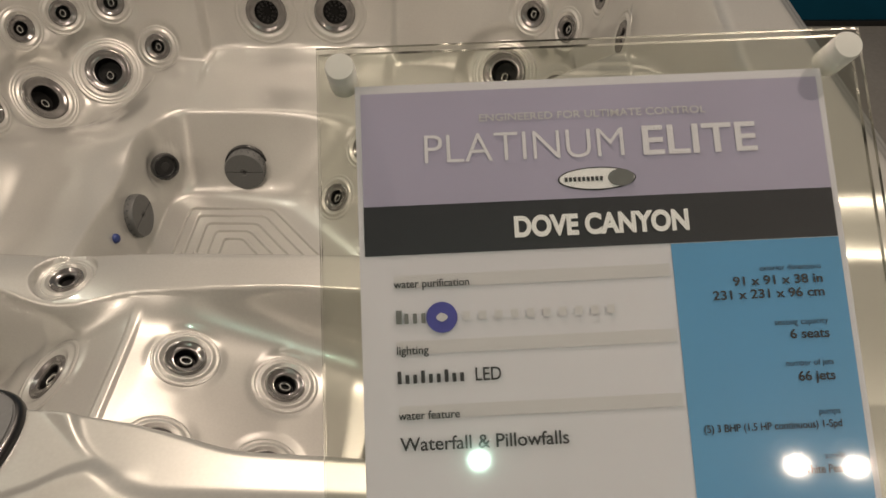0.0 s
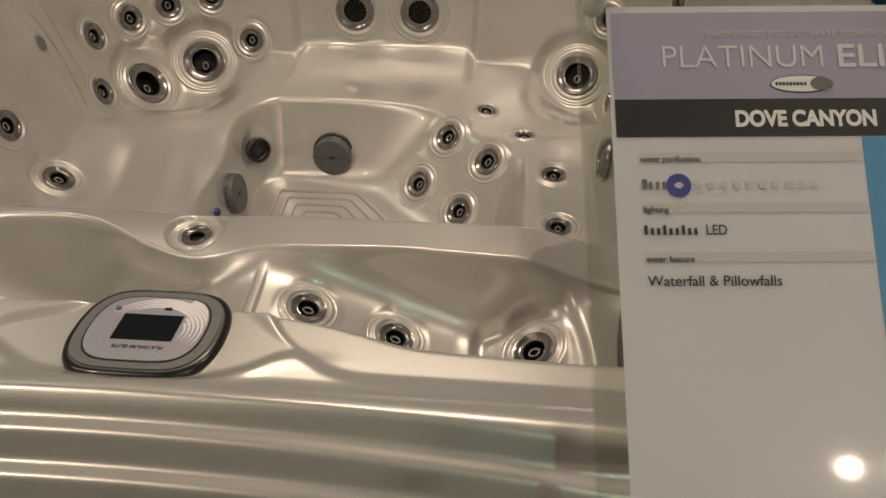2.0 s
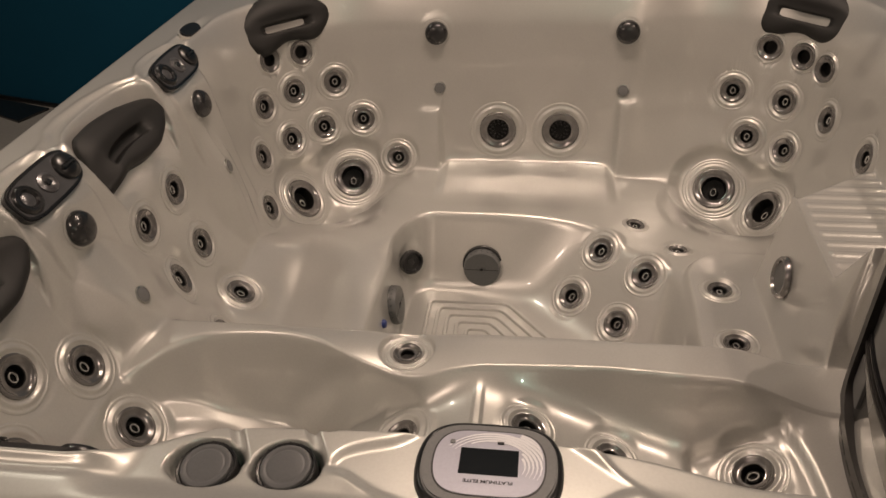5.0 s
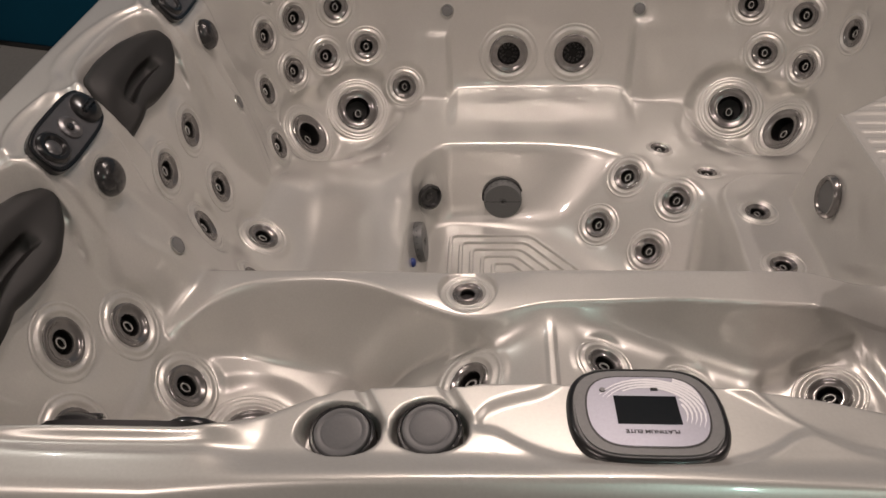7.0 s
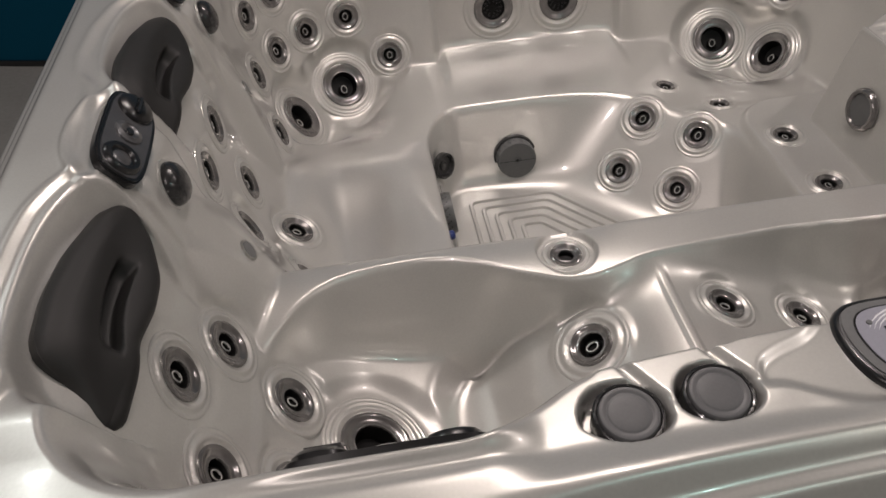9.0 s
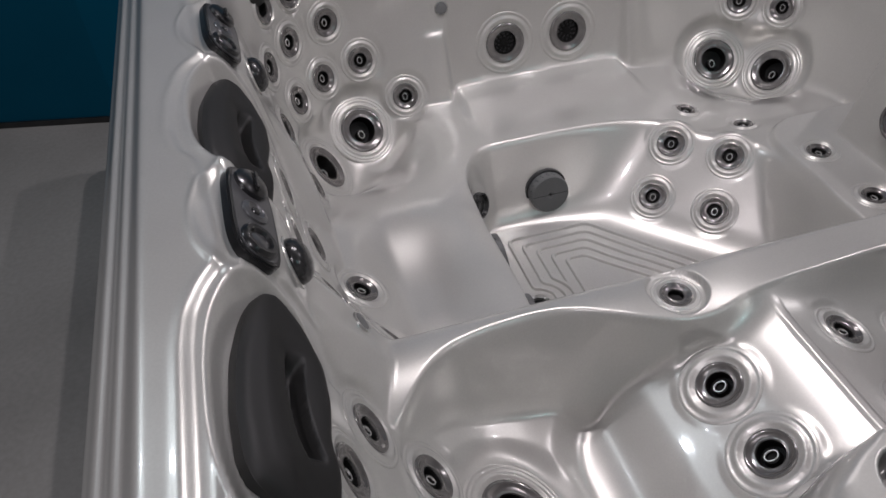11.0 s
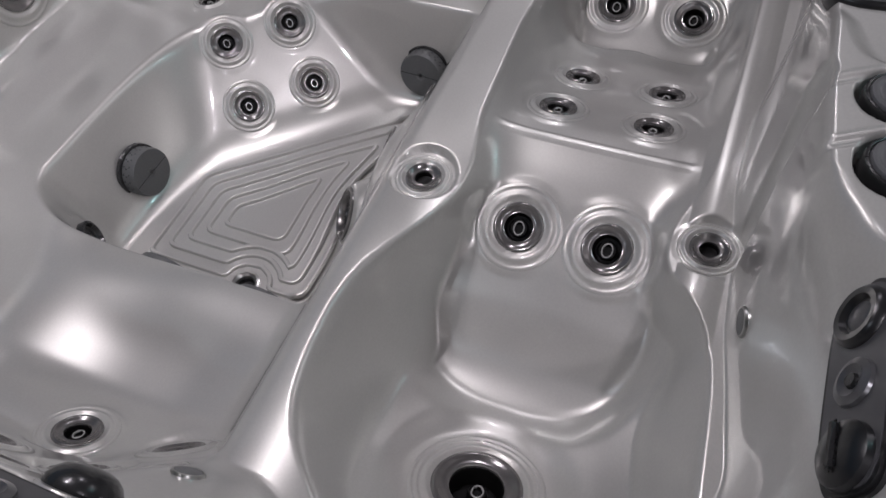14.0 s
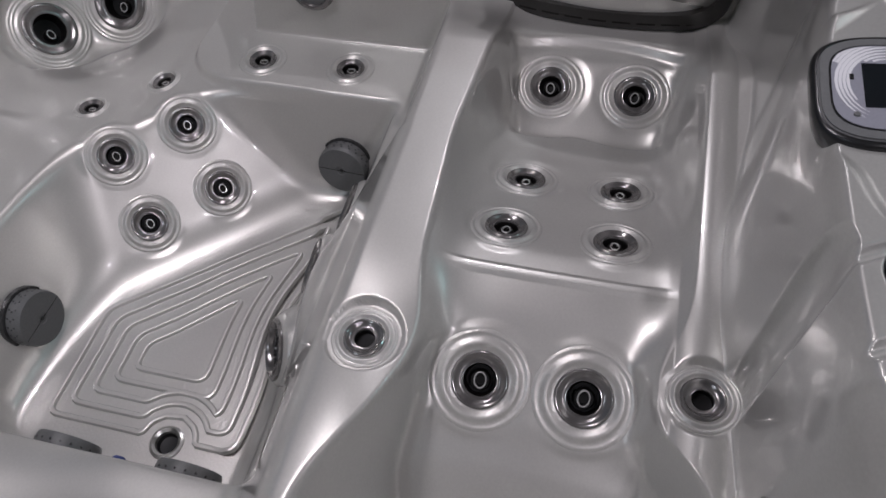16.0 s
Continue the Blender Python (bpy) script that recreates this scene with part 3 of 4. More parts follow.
JETS = [  # kind, group, x, y, z
    ("rose", "back jets", -0.099, 0.915, 0.523), ("rose", "back jets", 0.111, 0.915, 0.523),
    ("big", "corner jets", -0.595, 0.803, 0.384), ("big", "corner jets", -0.727, 0.650, 0.386),
    ("small", "corner jets", -0.441, 0.864, 0.435), ("neck", "corner jets", -0.800, 0.757, 0.824), ("neck", "corner jets", -0.725, 0.844, 0.817),
    ("small", "corner jets", -0.820, 0.687, 0.698), ("small", "corner jets", -0.747, 0.792, 0.705), ("small", "corner jets", -0.640, 0.886, 0.700),
    ("small", "corner jets", -0.811, 0.586, 0.575), ("small", "corner jets", -0.768, 0.732, 0.563), ("small", "corner jets", -0.682, 0.829, 0.564),
    ("small", "corner jets", -0.559, 0.889, 0.567), ("small", "corner jets", -0.776, 0.473, 0.457),
    ("big", "corner jets", 0.630, 0.858, 0.344), ("big", "corner jets", 0.762, 0.719, 0.347),
    ("neck", "corner jets", 0.735, 0.935, 0.805), ("neck", "corner jets", 0.826, 0.875, 0.800), ("neck", "corner jets", 0.872, 0.80, 0.79),
    ("small", "corner jets", 0.655, 0.953, 0.657), ("small", "corner jets", 0.791, 0.864, 0.659), ("small", "corner jets", 0.865, 0.705, 0.674),
    ("small", "corner jets", 0.712, 0.895, 0.524), ("small", "corner jets", 0.818, 0.802, 0.521), ("small", "corner jets", 0.875, 0.42, 0.70),
    ("small", "side jets", -0.858, 0.098, 0.739), ("small", "side jets", -0.855, -0.064, 0.737), ("small", "side jets", -0.814, 0.098, 0.580),
    ("small", "side jets", -0.807, -0.057, 0.581), ("small", "side jets", -0.731, 0.089, 0.440), ("small", "side jets", -0.70, -0.09, 0.45),
    ("back", "lounge jets", -0.803, -0.456, 0.673), ("back", "lounge jets", -0.845, -0.575, 0.755), ("back", "lounge jets", -0.722, -0.489, 0.545), ("back", "lounge jets", -0.803, -0.692, 0.673),
    ("back", "lounge jets", -0.722, -0.655, 0.545), ("big", "lounge jets", -0.60, -0.54, 0.445),
    ("seat", "lounge jets", -0.200, -0.466, 0.538), ("seat", "lounge jets", -0.198, -0.614, 0.539),
    ("hand", "lounge jets", -0.203, -0.304, 0.607), ("hand", "lounge jets", -0.199, -0.761, 0.605),
    ("leg", "lounge jets", 0.050, -0.456, 0.577), ("leg", "lounge jets", 0.050, -0.626, 0.577), ("leg", "lounge jets", 0.209, -0.461, 0.516), ("leg", "lounge jets", 0.208, -0.625, 0.516),
    ("foot", "lounge jets", 0.460, -0.464, 0.513), ("foot", "lounge jets", 0.460, -0.626, 0.513),
    ("small", "well jets", 0.234, 0.435, 0.371), ("small", "well jets", 0.351, 0.320, 0.372), ("small", "well jets", 0.153, 0.360, 0.254), ("small", "well jets", 0.277, 0.237, 0.259),
    ("slit", "well jets", 0.342, 0.547, 0.379), ("slit", "well jets", 0.454, 0.420, 0.387), ("ledge", "ledge jets", 0.527, 0.194, 0.422), ("ledge", "ledge jets", 0.532, -0.013, 0.423),
]
_first = {}
for kind, group, x, y, z in JETS:
    r, halo, hole, form, rings, label = KINDS[kind]
    m = fitting((x, y, z), halo if kind != "rose" else 0.090, r * 0.97, face=(0, 0, 1) if kind == "hand" else None)
    if kind in _first:
        tagged(copy_thing(_first[kind], m), group=group)
    else:
        _first[kind] = jet("hydro_jet", label, m, group, r, halo, hole, form, rings)


def dome(name, label, m, r, h, mat, ring=None):
    top = tagged(empty(name, m), label, "valve", "air valves")
    part("knob", lathe([(r * 0.97, -0.004), (r, h * 0.18), (r * 0.97, h * 0.40), (r * 0.86, h * 0.64), (r * 0.66, h * 0.84), (r * 0.4, h * 0.96), (0, h)], 28), mat, top)
    part("collar", lathe([(r * 1.18, -0.003), (r * 1.12, 0.0025), (r * 1.0, 0.003), (r * 0.98, -0.002)], 28), PEARL, top, "moulded collar")
    return top


for x, y, z in ((-0.850, -0.268, 0.866), (-0.846, 0.351, 0.860), (-0.301, 0.945, 0.845), (0.307, 0.945, 0.85)):
    m = fitting((x, y, z), 0.05, 0.0)
    dome("air_valve", "smoked black domed air valve in the acrylic wall", m, 0.0375, 0.029, SMOKE)
for x, y, z in ((-0.293, 0.880, 0.676), (0.306, 0.880, 0.677), (-0.797, 0.328, 0.686), (-0.77, -0.259, 0.697), (-0.36, -0.84, 0.692)):
    m = fitting((x, y, z), 0.026, 0.0, 0.035)
    top = tagged(empty("spa_light", m), "small grey round light lens flush in acrylic", "light", "small lights")
    part("lens", lathe([(0.0175, -0.004), (0.017, 0.0042), (0.012, 0.0052), (0, 0.0056)], 24), GREY, top)
    part("rim_ring", lathe([(0.021, -0.004), (0.020, 0.0038), (0.0175, 0.0042)], 24), STEEL, top)


def suction_cap(m, r=0.0575, h=0.039):
    top = tagged(empty("suction_cap", m), "round grey suction cover with perforated edge", "drain cover", "suction covers")
    part("cap_body", lathe([(r, -0.01), (r, h * 0.85), (r * 0.96, h), (r * 0.2, h), (r * 0.17, h * 0.96), (0, h * 0.96)], 48), CAPGREY, top)
    part("mounting_ring", lathe([(r * 1.12, -0.006), (r * 1.1, 0.004), (r, 0.005)], 48), SMOKE, top)
    part("screw", lathe([(0.005, h * 0.95), (0.0045, h * 0.985), (0, h * 0.985)], 12), SMOKE, top)
    part("seam", box(-r * 0.95, r * 0.95, -0.0007, 0.0007, h - 0.002, h + 0.0004), SMOKE, top)
    for row in range(3):
        for i in range(40):
            a = 2 * math.pi * (i + 0.5 * (row % 2)) / 40
            if i % 2 == 0:
                part("slot", lathe([(0.0024, -0.001), (0.0022, 0.0006), (0, 0.0006)], 6), BLACK, top,
                     m=Matrix.Translation((r * math.cos(a), r * math.sin(a), h * (0.25 + 0.2 * row))) @ Matrix.Rotation(a, 4, "Z") @ Matrix.Rotation(radians(90), 4, "Y"))
    return top


_cap = suction_cap(seat_pose((-0.122, 0.472, 0.266), 0.05, -0.004, (0, -0.99, 0.16)))
for x, y, z, face in ((0.392, -0.02, 0.266, (-0.97, 0.05, 0.22)), (-0.372, 0.257, 0.268, (1, 0, 0.12)), (-0.372, 0.02, 0.268, (1, 0, 0.12))):
    copy_thing(_cap, seat_pose((x, y, z), 0.05, -0.018 if x < 0 else -0.004, face))

m = fitting((-0.333, 0.452, 0.285), 0.048, 0.0, face=(0.62, -0.74, 0.25)) @ Matrix.Translation((0, 0, 0.010))
top = tagged(empty("water_return", m), "round black water return opening in the well wall", "fitting")
part("bezel", lathe([(0.040, -0.02), (0.038, 0.004), (0.032, 0.006), (0.028, -0.004)], 32), SMOKE, top)
part("cup", lathe([(0.030, -0.002), (0.026, -0.006), (0, -0.007)], 24), BLACK, top)
part("nozzle", lathe([(0.014, -0.008), (0.013, -0.004), (0.008, -0.002), (0, -0.004)], 20), SMOKE, top)
m = fitting((-0.37, 0.137, 0.298), 0.02, 0.0)
top = tagged(empty("blue_plug", m), "small round blue plastic plug in the well wall", "plug")
part("plug_body", lathe([(0.013, -0.003), (0.012, 0.006), (0.008, 0.010), (0, 0.011)], 20), BLUE, top)

m = fitting((0.640, 0.088, 0.551), 0.058, 0.0, face=(-1, 0, 0.11)) @ Matrix.Translation((0, 0, 0.006))
top = tagged(empty("wall_cover", m), "round grey cover in a steel ring on the step wall", "fitting")
part("bezel", lathe([(0.052, -0.004), (0.051, 0.004), (0.046, 0.009), (0.040, 0.008), (0.037, 0.002)], 40), CHROME, top)
part("disc", lathe([(0.039, 0.001), (0.037, 0.004), (0.01, 0.005), (0, 0.005)], 32), CAPGREY, top)

for x, y, z, face in ((-0.092, -0.034, 0.280, (-0.40, 0.80, 0.45)), (0.10, -0.050, 0.285, (-0.1, 0.9, 0.42)), (0.25, -0.085, 0.285, (-0.05, 0.9, 0.42))):
    m = seat_pose((x, y, z), 0.05, 0.022 if x < 0 else 0.010, face) @ Matrix.Scale(1.2, 4)
    top = tagged(empty("intake_grille", m), "black intake grille in a steel ring on the well wall", "grille", "intake grilles")
    part("bezel", lathe([(0.050, -0.004), (0.049, 0.004), (0.044, 0.006), (0.040, 0.002), (0.038, -0.008)], 36), CHROME, top)
    part("surround", lathe([(0.080, -0.045), (0.068, -0.022), (0.058, -0.006), (0.053, -0.0005), (0.049, 0.0005)], 40), PEARL, top, "moulded acrylic boss")
    part("plate", lathe([(0.040, -0.010), (0.036, -0.006), (0, -0.005)], 28), BLACK, top)
    for i in range(10):
        a = 2 * math.pi * i / 10
        part("outlet", lathe([(0.006, -0.001), (0.005, 0.0018), (0, 0.001)], 8), SMOKE, top, m=Matrix.Translation((0.024 * math.cos(a), 0.024 * math.sin(a), -0.004)))

m = fitting((-0.283, 0.132, FLOOR_Z + 0.002), 0.040, 0.022, face=(0, 0, 1))
top = tagged(empty("floor_drain", m), "round floor drain with a steel ring and black hole", "drain")
part("bezel", lathe([(0.034, -0.002), (0.033, 0.004), (0.028, 0.006), (0.022, 0.002), (0.021, -0.006)], 32), STEEL, top)
part("cup", lathe([(0.023, -0.004), (0.018, -0.014), (0, -0.015)], 20), BLACK, top)

# ---- the hot tub itself ----
tub = tagged(empty("hot_tub", Matrix.Translation((0, 0.045, 0))), "pearl white acrylic six-seat hot tub on dark cabinet", "hot tub")


def build_shell():
    pts = POINTS.reshape(-1, 3).copy()
    nx, ny = MX.shape
    dead = np.zeros(len(pts), bool)
    for c, n, flat, cut in FITTINGS:
        near = np.where(((pts - c) ** 2).sum(1) < (flat * 1.6) ** 2)[0]
        rel = pts[near] - c
        h = rel @ n
        r = np.linalg.norm(rel - h[:, None] * n, axis=1)
        wgt = 1 - step01(flat * 1.0, flat * (1.22 if flat < 0.08 else 1.5), r)
        wgt = wgt * (1 - step01(flat * 0.6, flat * 0.9, np.abs(h)))
        pts[near] -= (h * wgt)[:, None] * n
        if cut:
            inside = near[(r < cut) & (np.abs(h) < 0.05)]
            if n[2] > 0.7:
                dead[inside] = True
            else:
                pts[inside] -= 0.050 * n
    idx = np.arange(nx * ny).reshape(nx, ny)
    q = np.stack([idx[:-1, :-1], idx[1:, :-1], idx[1:, 1:], idx[:-1, 1:]], -1).reshape(-1, 4)
    q = q[~dead[q].any(1)]
    me = bpy.data.meshes.new("shell")
    me.vertices.add(len(pts))
    me.vertices.foreach_set("co", (pts - np.array([0, 0.045, 0])).ravel())
    me.loops.add(q.size)
    me.loops.foreach_set("vertex_index", q.ravel().astype(np.int32))
    me.polygons.add(len(q))
    me.polygons.foreach_set("loop_start", np.arange(0, q.size, 4, dtype=np.int32))
    me.update(calc_edges=True)
    me.polygons.foreach_set("use_smooth", np.ones(len(q), bool))
    me.materials.append(PEARL)
    me.validate()
    ob = new("shell", me)
    ob.parent = tub
    ob["label"] = "moulded pearl acrylic shell with lounge, seats and foot well"
    return ob


build_shell()
for name, x0, x1, y0, y1 in (("cabinet_panel", -1.09, 1.09, -1.088, -1.067), ("cabinet_panel", -1.09, 1.09, 1.07, 1.10), ("cabinet_panel", -1.09, -1.06, -1.065, 1.065), ("cabinet_panel", 1.06, 1.09, -1.065, 1.065)):
    part(name, box(x0, x1, y0, y1, 0.012, 0.86, 0.004), DARKWOOD, tub, "dark synthetic cabinet panel")
part("base", box(-1.10, 1.10, -1.11, 1.11, 0.0, 0.011), BLACK, tub)
part("tray", box(-1.05, 1.05, -1.06, 1.06, 0.03, 0.05), BLACK, tub)


# ---- raised maze on the well floor ----
def rib(level):
    """One closed rib: the floor's outline moved in by level, bent round the drain."""
    corners = []
    sides = [((0, 1), 0.404), ((0.763, 0.647), 0.238), ((-0.072, -0.997), 0.036), ((-1, 0), 0.286)]
    for (n1, c1), (n2, c2) in zip(sides, sides[1:] + sides[:1]):
        q = np.linalg.solve(np.array([n1, n2], float), np.array([c1 - level, c2 - level]))
        corners.append(q)
    path = []
    for i, q in enumerate(corners):
        p, r = corners[i - 1], corners[(i + 1) % 4]
        a, b = (p - q) / np.linalg.norm(p - q), (r - q) / np.linalg.norm(r - q)
        cut = min(0.022, 0.3 * np.linalg.norm(p - q), 0.3 * np.linalg.norm(r - q))
        for t in np.linspace(0, 1, 6):
            path.append((q + a * cut) * (1 - t) ** 2 + 2 * q * t * (1 - t) + (q + b * cut) * t**2)
    full = []
    for i, p in enumerate(path):
        r = path[(i + 1) % len(path)]
        k = max(1, int(np.linalg.norm(r - p) / 0.008))
        full += [p + (r - p) * j / k for j in range(k)]
    drain = np.array([-0.283, 0.132])
    out = []
    for p in full:
        v = p - drain
        g = np.linalg.norm(v)
        reach = 0.048 + level * 0.75
        if g < reach and level < 0.09:
            v = np.array([abs(v[0]) + 0.004, v[1]])
            p = drain + v / np.linalg.norm(v) * reach
        out.append(p)
    out = [np.array([p[0], p[1] + well_bulge(p[0]) * max(0, 1 - (p[1] + 0.03) / 0.26)]) for p in out]
    base = np.clip(shell_height(np.array([p[0] for p in out]), np.array([p[1] - 0.045 for p in out])), FLOOR_Z, FLOOR_Z + 0.010)
    bm = bmesh.new()
    rings = []
    for i, p in enumerate(out):
        d = out[(i + 1) % len(out)] - out[i - 1]
        nrm = np.array([-d[1], d[0]]) / (np.linalg.norm(d) + 1e-9)
        rings.append([bm.verts.new((p[0] + nrm[0] * o, p[1] - 0.045 + nrm[1] * o, base[i] + h)) for o, h in ((-0.0066, -0.002), (-0.0056, 0.0036), (-0.0038, 0.0072), (0, 0.0082), (0.0038, 0.0072), (0.0056, 0.0036), (0.0066, -0.002))])
    for a, b in zip(rings, rings[1:] + rings[:1]):
        for j in range(6):
            bm.faces.new((a[j], b[j], b[j + 1], a[j + 1]))
    bmesh.ops.recalc_face_normals(bm, faces=bm.faces)
    return part("floor_rib", bm, PEARL, tub, "raised non-slip rib of the well floor")


for k in range(5):
    rib(0.010 + k * 0.0315)

# ---- head cushions ----
LEAN = radians(65)


def cushion(label, m, half, badge):
    """A bean-shaped cushion on the sloping rim: u runs along the rim, s down the slope; one end has a lower lobe."""
    bm = bmesh.new()
    nu, nv = 96, 110
    out, along = Vector((math.sin(LEAN), 0, math.cos(LEAN))), Vector((math.cos(LEAN), 0, -math.sin(LEAN)))
    rows = []
    for i in range(nu + 1):
        u = -math.cos(math.pi * i / nu)
        lo = 0.082 - 0.088 * max(0.0, 1 - abs(u) ** 2.2) ** 0.62
        hi = 0.082 + (0.068 + 0.012 * math.cos(2 * math.pi * u * 0.85 + 3.4) - 0.016 * u) * max(0.0, 1 - abs(u) ** 4.5) ** 0.5
        row = []
        for j in range(nv + 1):
            v = 0.5 - 0.5 * math.cos(math.pi * j / nv)
            s = lo + (hi - lo) * v
            edge = min(s - lo, hi - s, (1 - abs(u)) * half * 1.2)
            h = 0.026 * (1 - math.exp(-max(edge, 0) / 0.011)) + 0.007 * math.exp(-((v - 0.30) / 0.22) ** 2) * (1 - u * u)
            lip = math.exp(-((s - 0.082) / 0.026) ** 4) * math.exp(-((u + 0.02) / 0.62) ** 6)
            slot = 0.030 * math.exp(-((s - 0.092) / 0.0125) ** 6) * math.exp(-((u + 0.02) / 0.46) ** 8)
            lap = min(1.0, max(0.0, 0.012 - s) / 0.03)
            base = along * s if s > 0 else Vector((s, 0, -0.10 * s))
            up = out.lerp(Vector((-0.1, 0, 1)), lap).normalized()
            row.append(bm.verts.new(base + up * (h + 0.004 - 0.004 * lip - slot) + Vector((0, u * half, 0))))
        rows.append(row)
    for p, q in zip(rows, rows[1:]):
        for j in range(nv):
            bm.faces.new((p[j], q[j], q[j + 1], p[j + 1]))
    bmesh.ops.remove_doubles(bm, verts=bm.verts, dist=0.0002)
    bmesh.ops.recalc_face_normals(bm, faces=bm.faces)
    bmesh.ops.solidify(bm, geom=list(bm.faces), thickness=0.006)
    top = tagged(empty("head_cushion", m), label, "cushion", "head cushions")
    part("pad", bm, FOAM, top, "moulded dark foam with a slot")
    if badge:
        part("badge", outline_slab(superellipse(0.040, 0.013, 2, 36), -0.002, 0.003, 0.001), SILVER, top, "silver oval badge",
             m=Matrix.Translation(along * 0.040 + out * 0.023) @ Matrix((Vector((0, -1, 0)), -along, out)).transposed().to_4x4())
    return top


BEAN_LEAN = radians(46)
BEAN_LOW = [(-0.183, 0.116), (-0.176, 0.098), (-0.150, 0.068), (-0.138, 0.034), (-0.127, 0.016), (-0.104, 0.004), (-0.032, 0.000), (0.06, 0.009), (0.155, 0.032), (0.194, 0.052), (0.203, 0.076)]
BEAN_HIGH = [(-0.183, 0.116), (-0.179, 0.132), (-0.158, 0.143), (-0.108, 0.138), (-0.055, 0.128), (0.015, 0.141), (0.08, 0.142), (0.15, 0.119), (0.19, 0.093), (0.203, 0.076)]


def bean_cushion(label, m, length=1.0):
    """A kidney-shaped cushion lying on the sloping rim, with a long slot; its tail points down the rim."""
    def edge_line(points, u):
        pu, ps = zip(*points)
        f = np.linspace(0, 1, 400)
        g = np.linspace(0, 1, len(pu))
        fu, fs = np.interp(f, g, pu), np.interp(f, g, ps)
        ker = np.hanning(41) / np.hanning(41).sum()
        pad = lambda v: np.convolve(np.concatenate([np.full(20, v[0]), v, np.full(20, v[-1])]), ker, "valid")
        fu, fs = pad(fu), pad(fs)
        fu[0], fu[-1], fs[0], fs[-1] = pu[0], pu[-1], ps[0], ps[-1]
        return np.interp(u, fu, fs), fu, fs

    bm = bmesh.new()
    nu, nv = 110, 80
    along, out = np.array((math.cos(BEAN_LEAN), 0, -math.sin(BEAN_LEAN))), np.array((math.sin(BEAN_LEAN), 0, math.cos(BEAN_LEAN)))
    us = 0.010 - 0.193 * np.cos(np.pi * np.arange(nu + 1) / nu)
    lo, lu, ls = edge_line(BEAN_LOW, us)
    hi, hu, hs = edge_line(BEAN_HIGH, us)
    rim_u, rim_s = np.concatenate([lu, hu]), np.concatenate([ls, hs])
    rows = []
    for u, a, b in zip(us, lo, hi):
        row = []
        for j in range(nv + 1):
            v = 0.5 - 0.5 * math.cos(math.pi * j / nv)
            s = a + (b - a) * v
            edge = math.sqrt(float(((rim_u - u) ** 2 + (rim_s - s) ** 2).min()))
            edge = max(0.0, edge - 0.0006)
            h = -0.006 + 0.013 * (1 - math.exp(-edge / 0.005)) + 0.005 * math.exp(-(((s - 0.045 - 0.15 * max(0, -u - 0.06)) / 0.024) ** 2)) * min(1, edge / 0.03)
            tail = min(1.0, max(0.0, (-u - 0.075) / 0.10))
            h -= 0.034 * tail * tail * (3 - 2 * tail) * min(1, max(0, s) / 0.12)
            inside = math.exp(-(((u - 0.005) / 0.085) ** 8))
            h -= 0.005 * math.exp(-(((s - 0.086) / 0.022) ** 2)) * inside
            slot = 0.024 * math.exp(-(((s - 0.082 - 0.014 * (u - 0.005) ** 2 / 0.01) / 0.0130) ** 8)) * math.exp(-(((u + 0.004) / 0.078) ** 12))
            p = along * s
            under = p - out * (0.020 + 0.24 * max(0, s) + 0.02 * tail)
            p = p + out * (h - slot)
            row.append([bm.verts.new((c[0], u * length, c[2])) for c in (p, under)])
        rows.append(row)
    for p, q in zip(rows, rows[1:]):
        for j in range(nv):
            for k in (0, 1):
                bm.faces.new((p[j][k], q[j][k], q[j + 1][k], p[j + 1][k]))
        for j in (0, nv):
            bm.faces.new((p[j][0], q[j][0], q[j][1], p[j][1]))
    bmesh.ops.remove_doubles(bm, verts=bm.verts, dist=0.0002)
    bmesh.ops.recalc_face_normals(bm, faces=bm.faces)
    top = tagged(empty("head_cushion", m), label, "cushion", "head cushions")
    part("pad", bm, FOAM, top, "moulded dark foam with a slot")
    return top


bean_cushion("dark grey bean-shaped foam head cushion at the lounge", pose(-0.950, -0.558, 0.960), 0.93)
bean_cushion("dark grey bean-shaped foam head cushion at the side seat", pose(-0.956, 0.036, 0.966))
cushion("dark grey foam head cushion with silver badge at the corner", pose(-0.795, 0.872, 0.985, 0, 0, -45), 0.165, True)
cushion("dark grey foam head cushion with silver badge at the corner", pose(0.85, 0.945, 0.985, 0, 0, -135), 0.165, True)


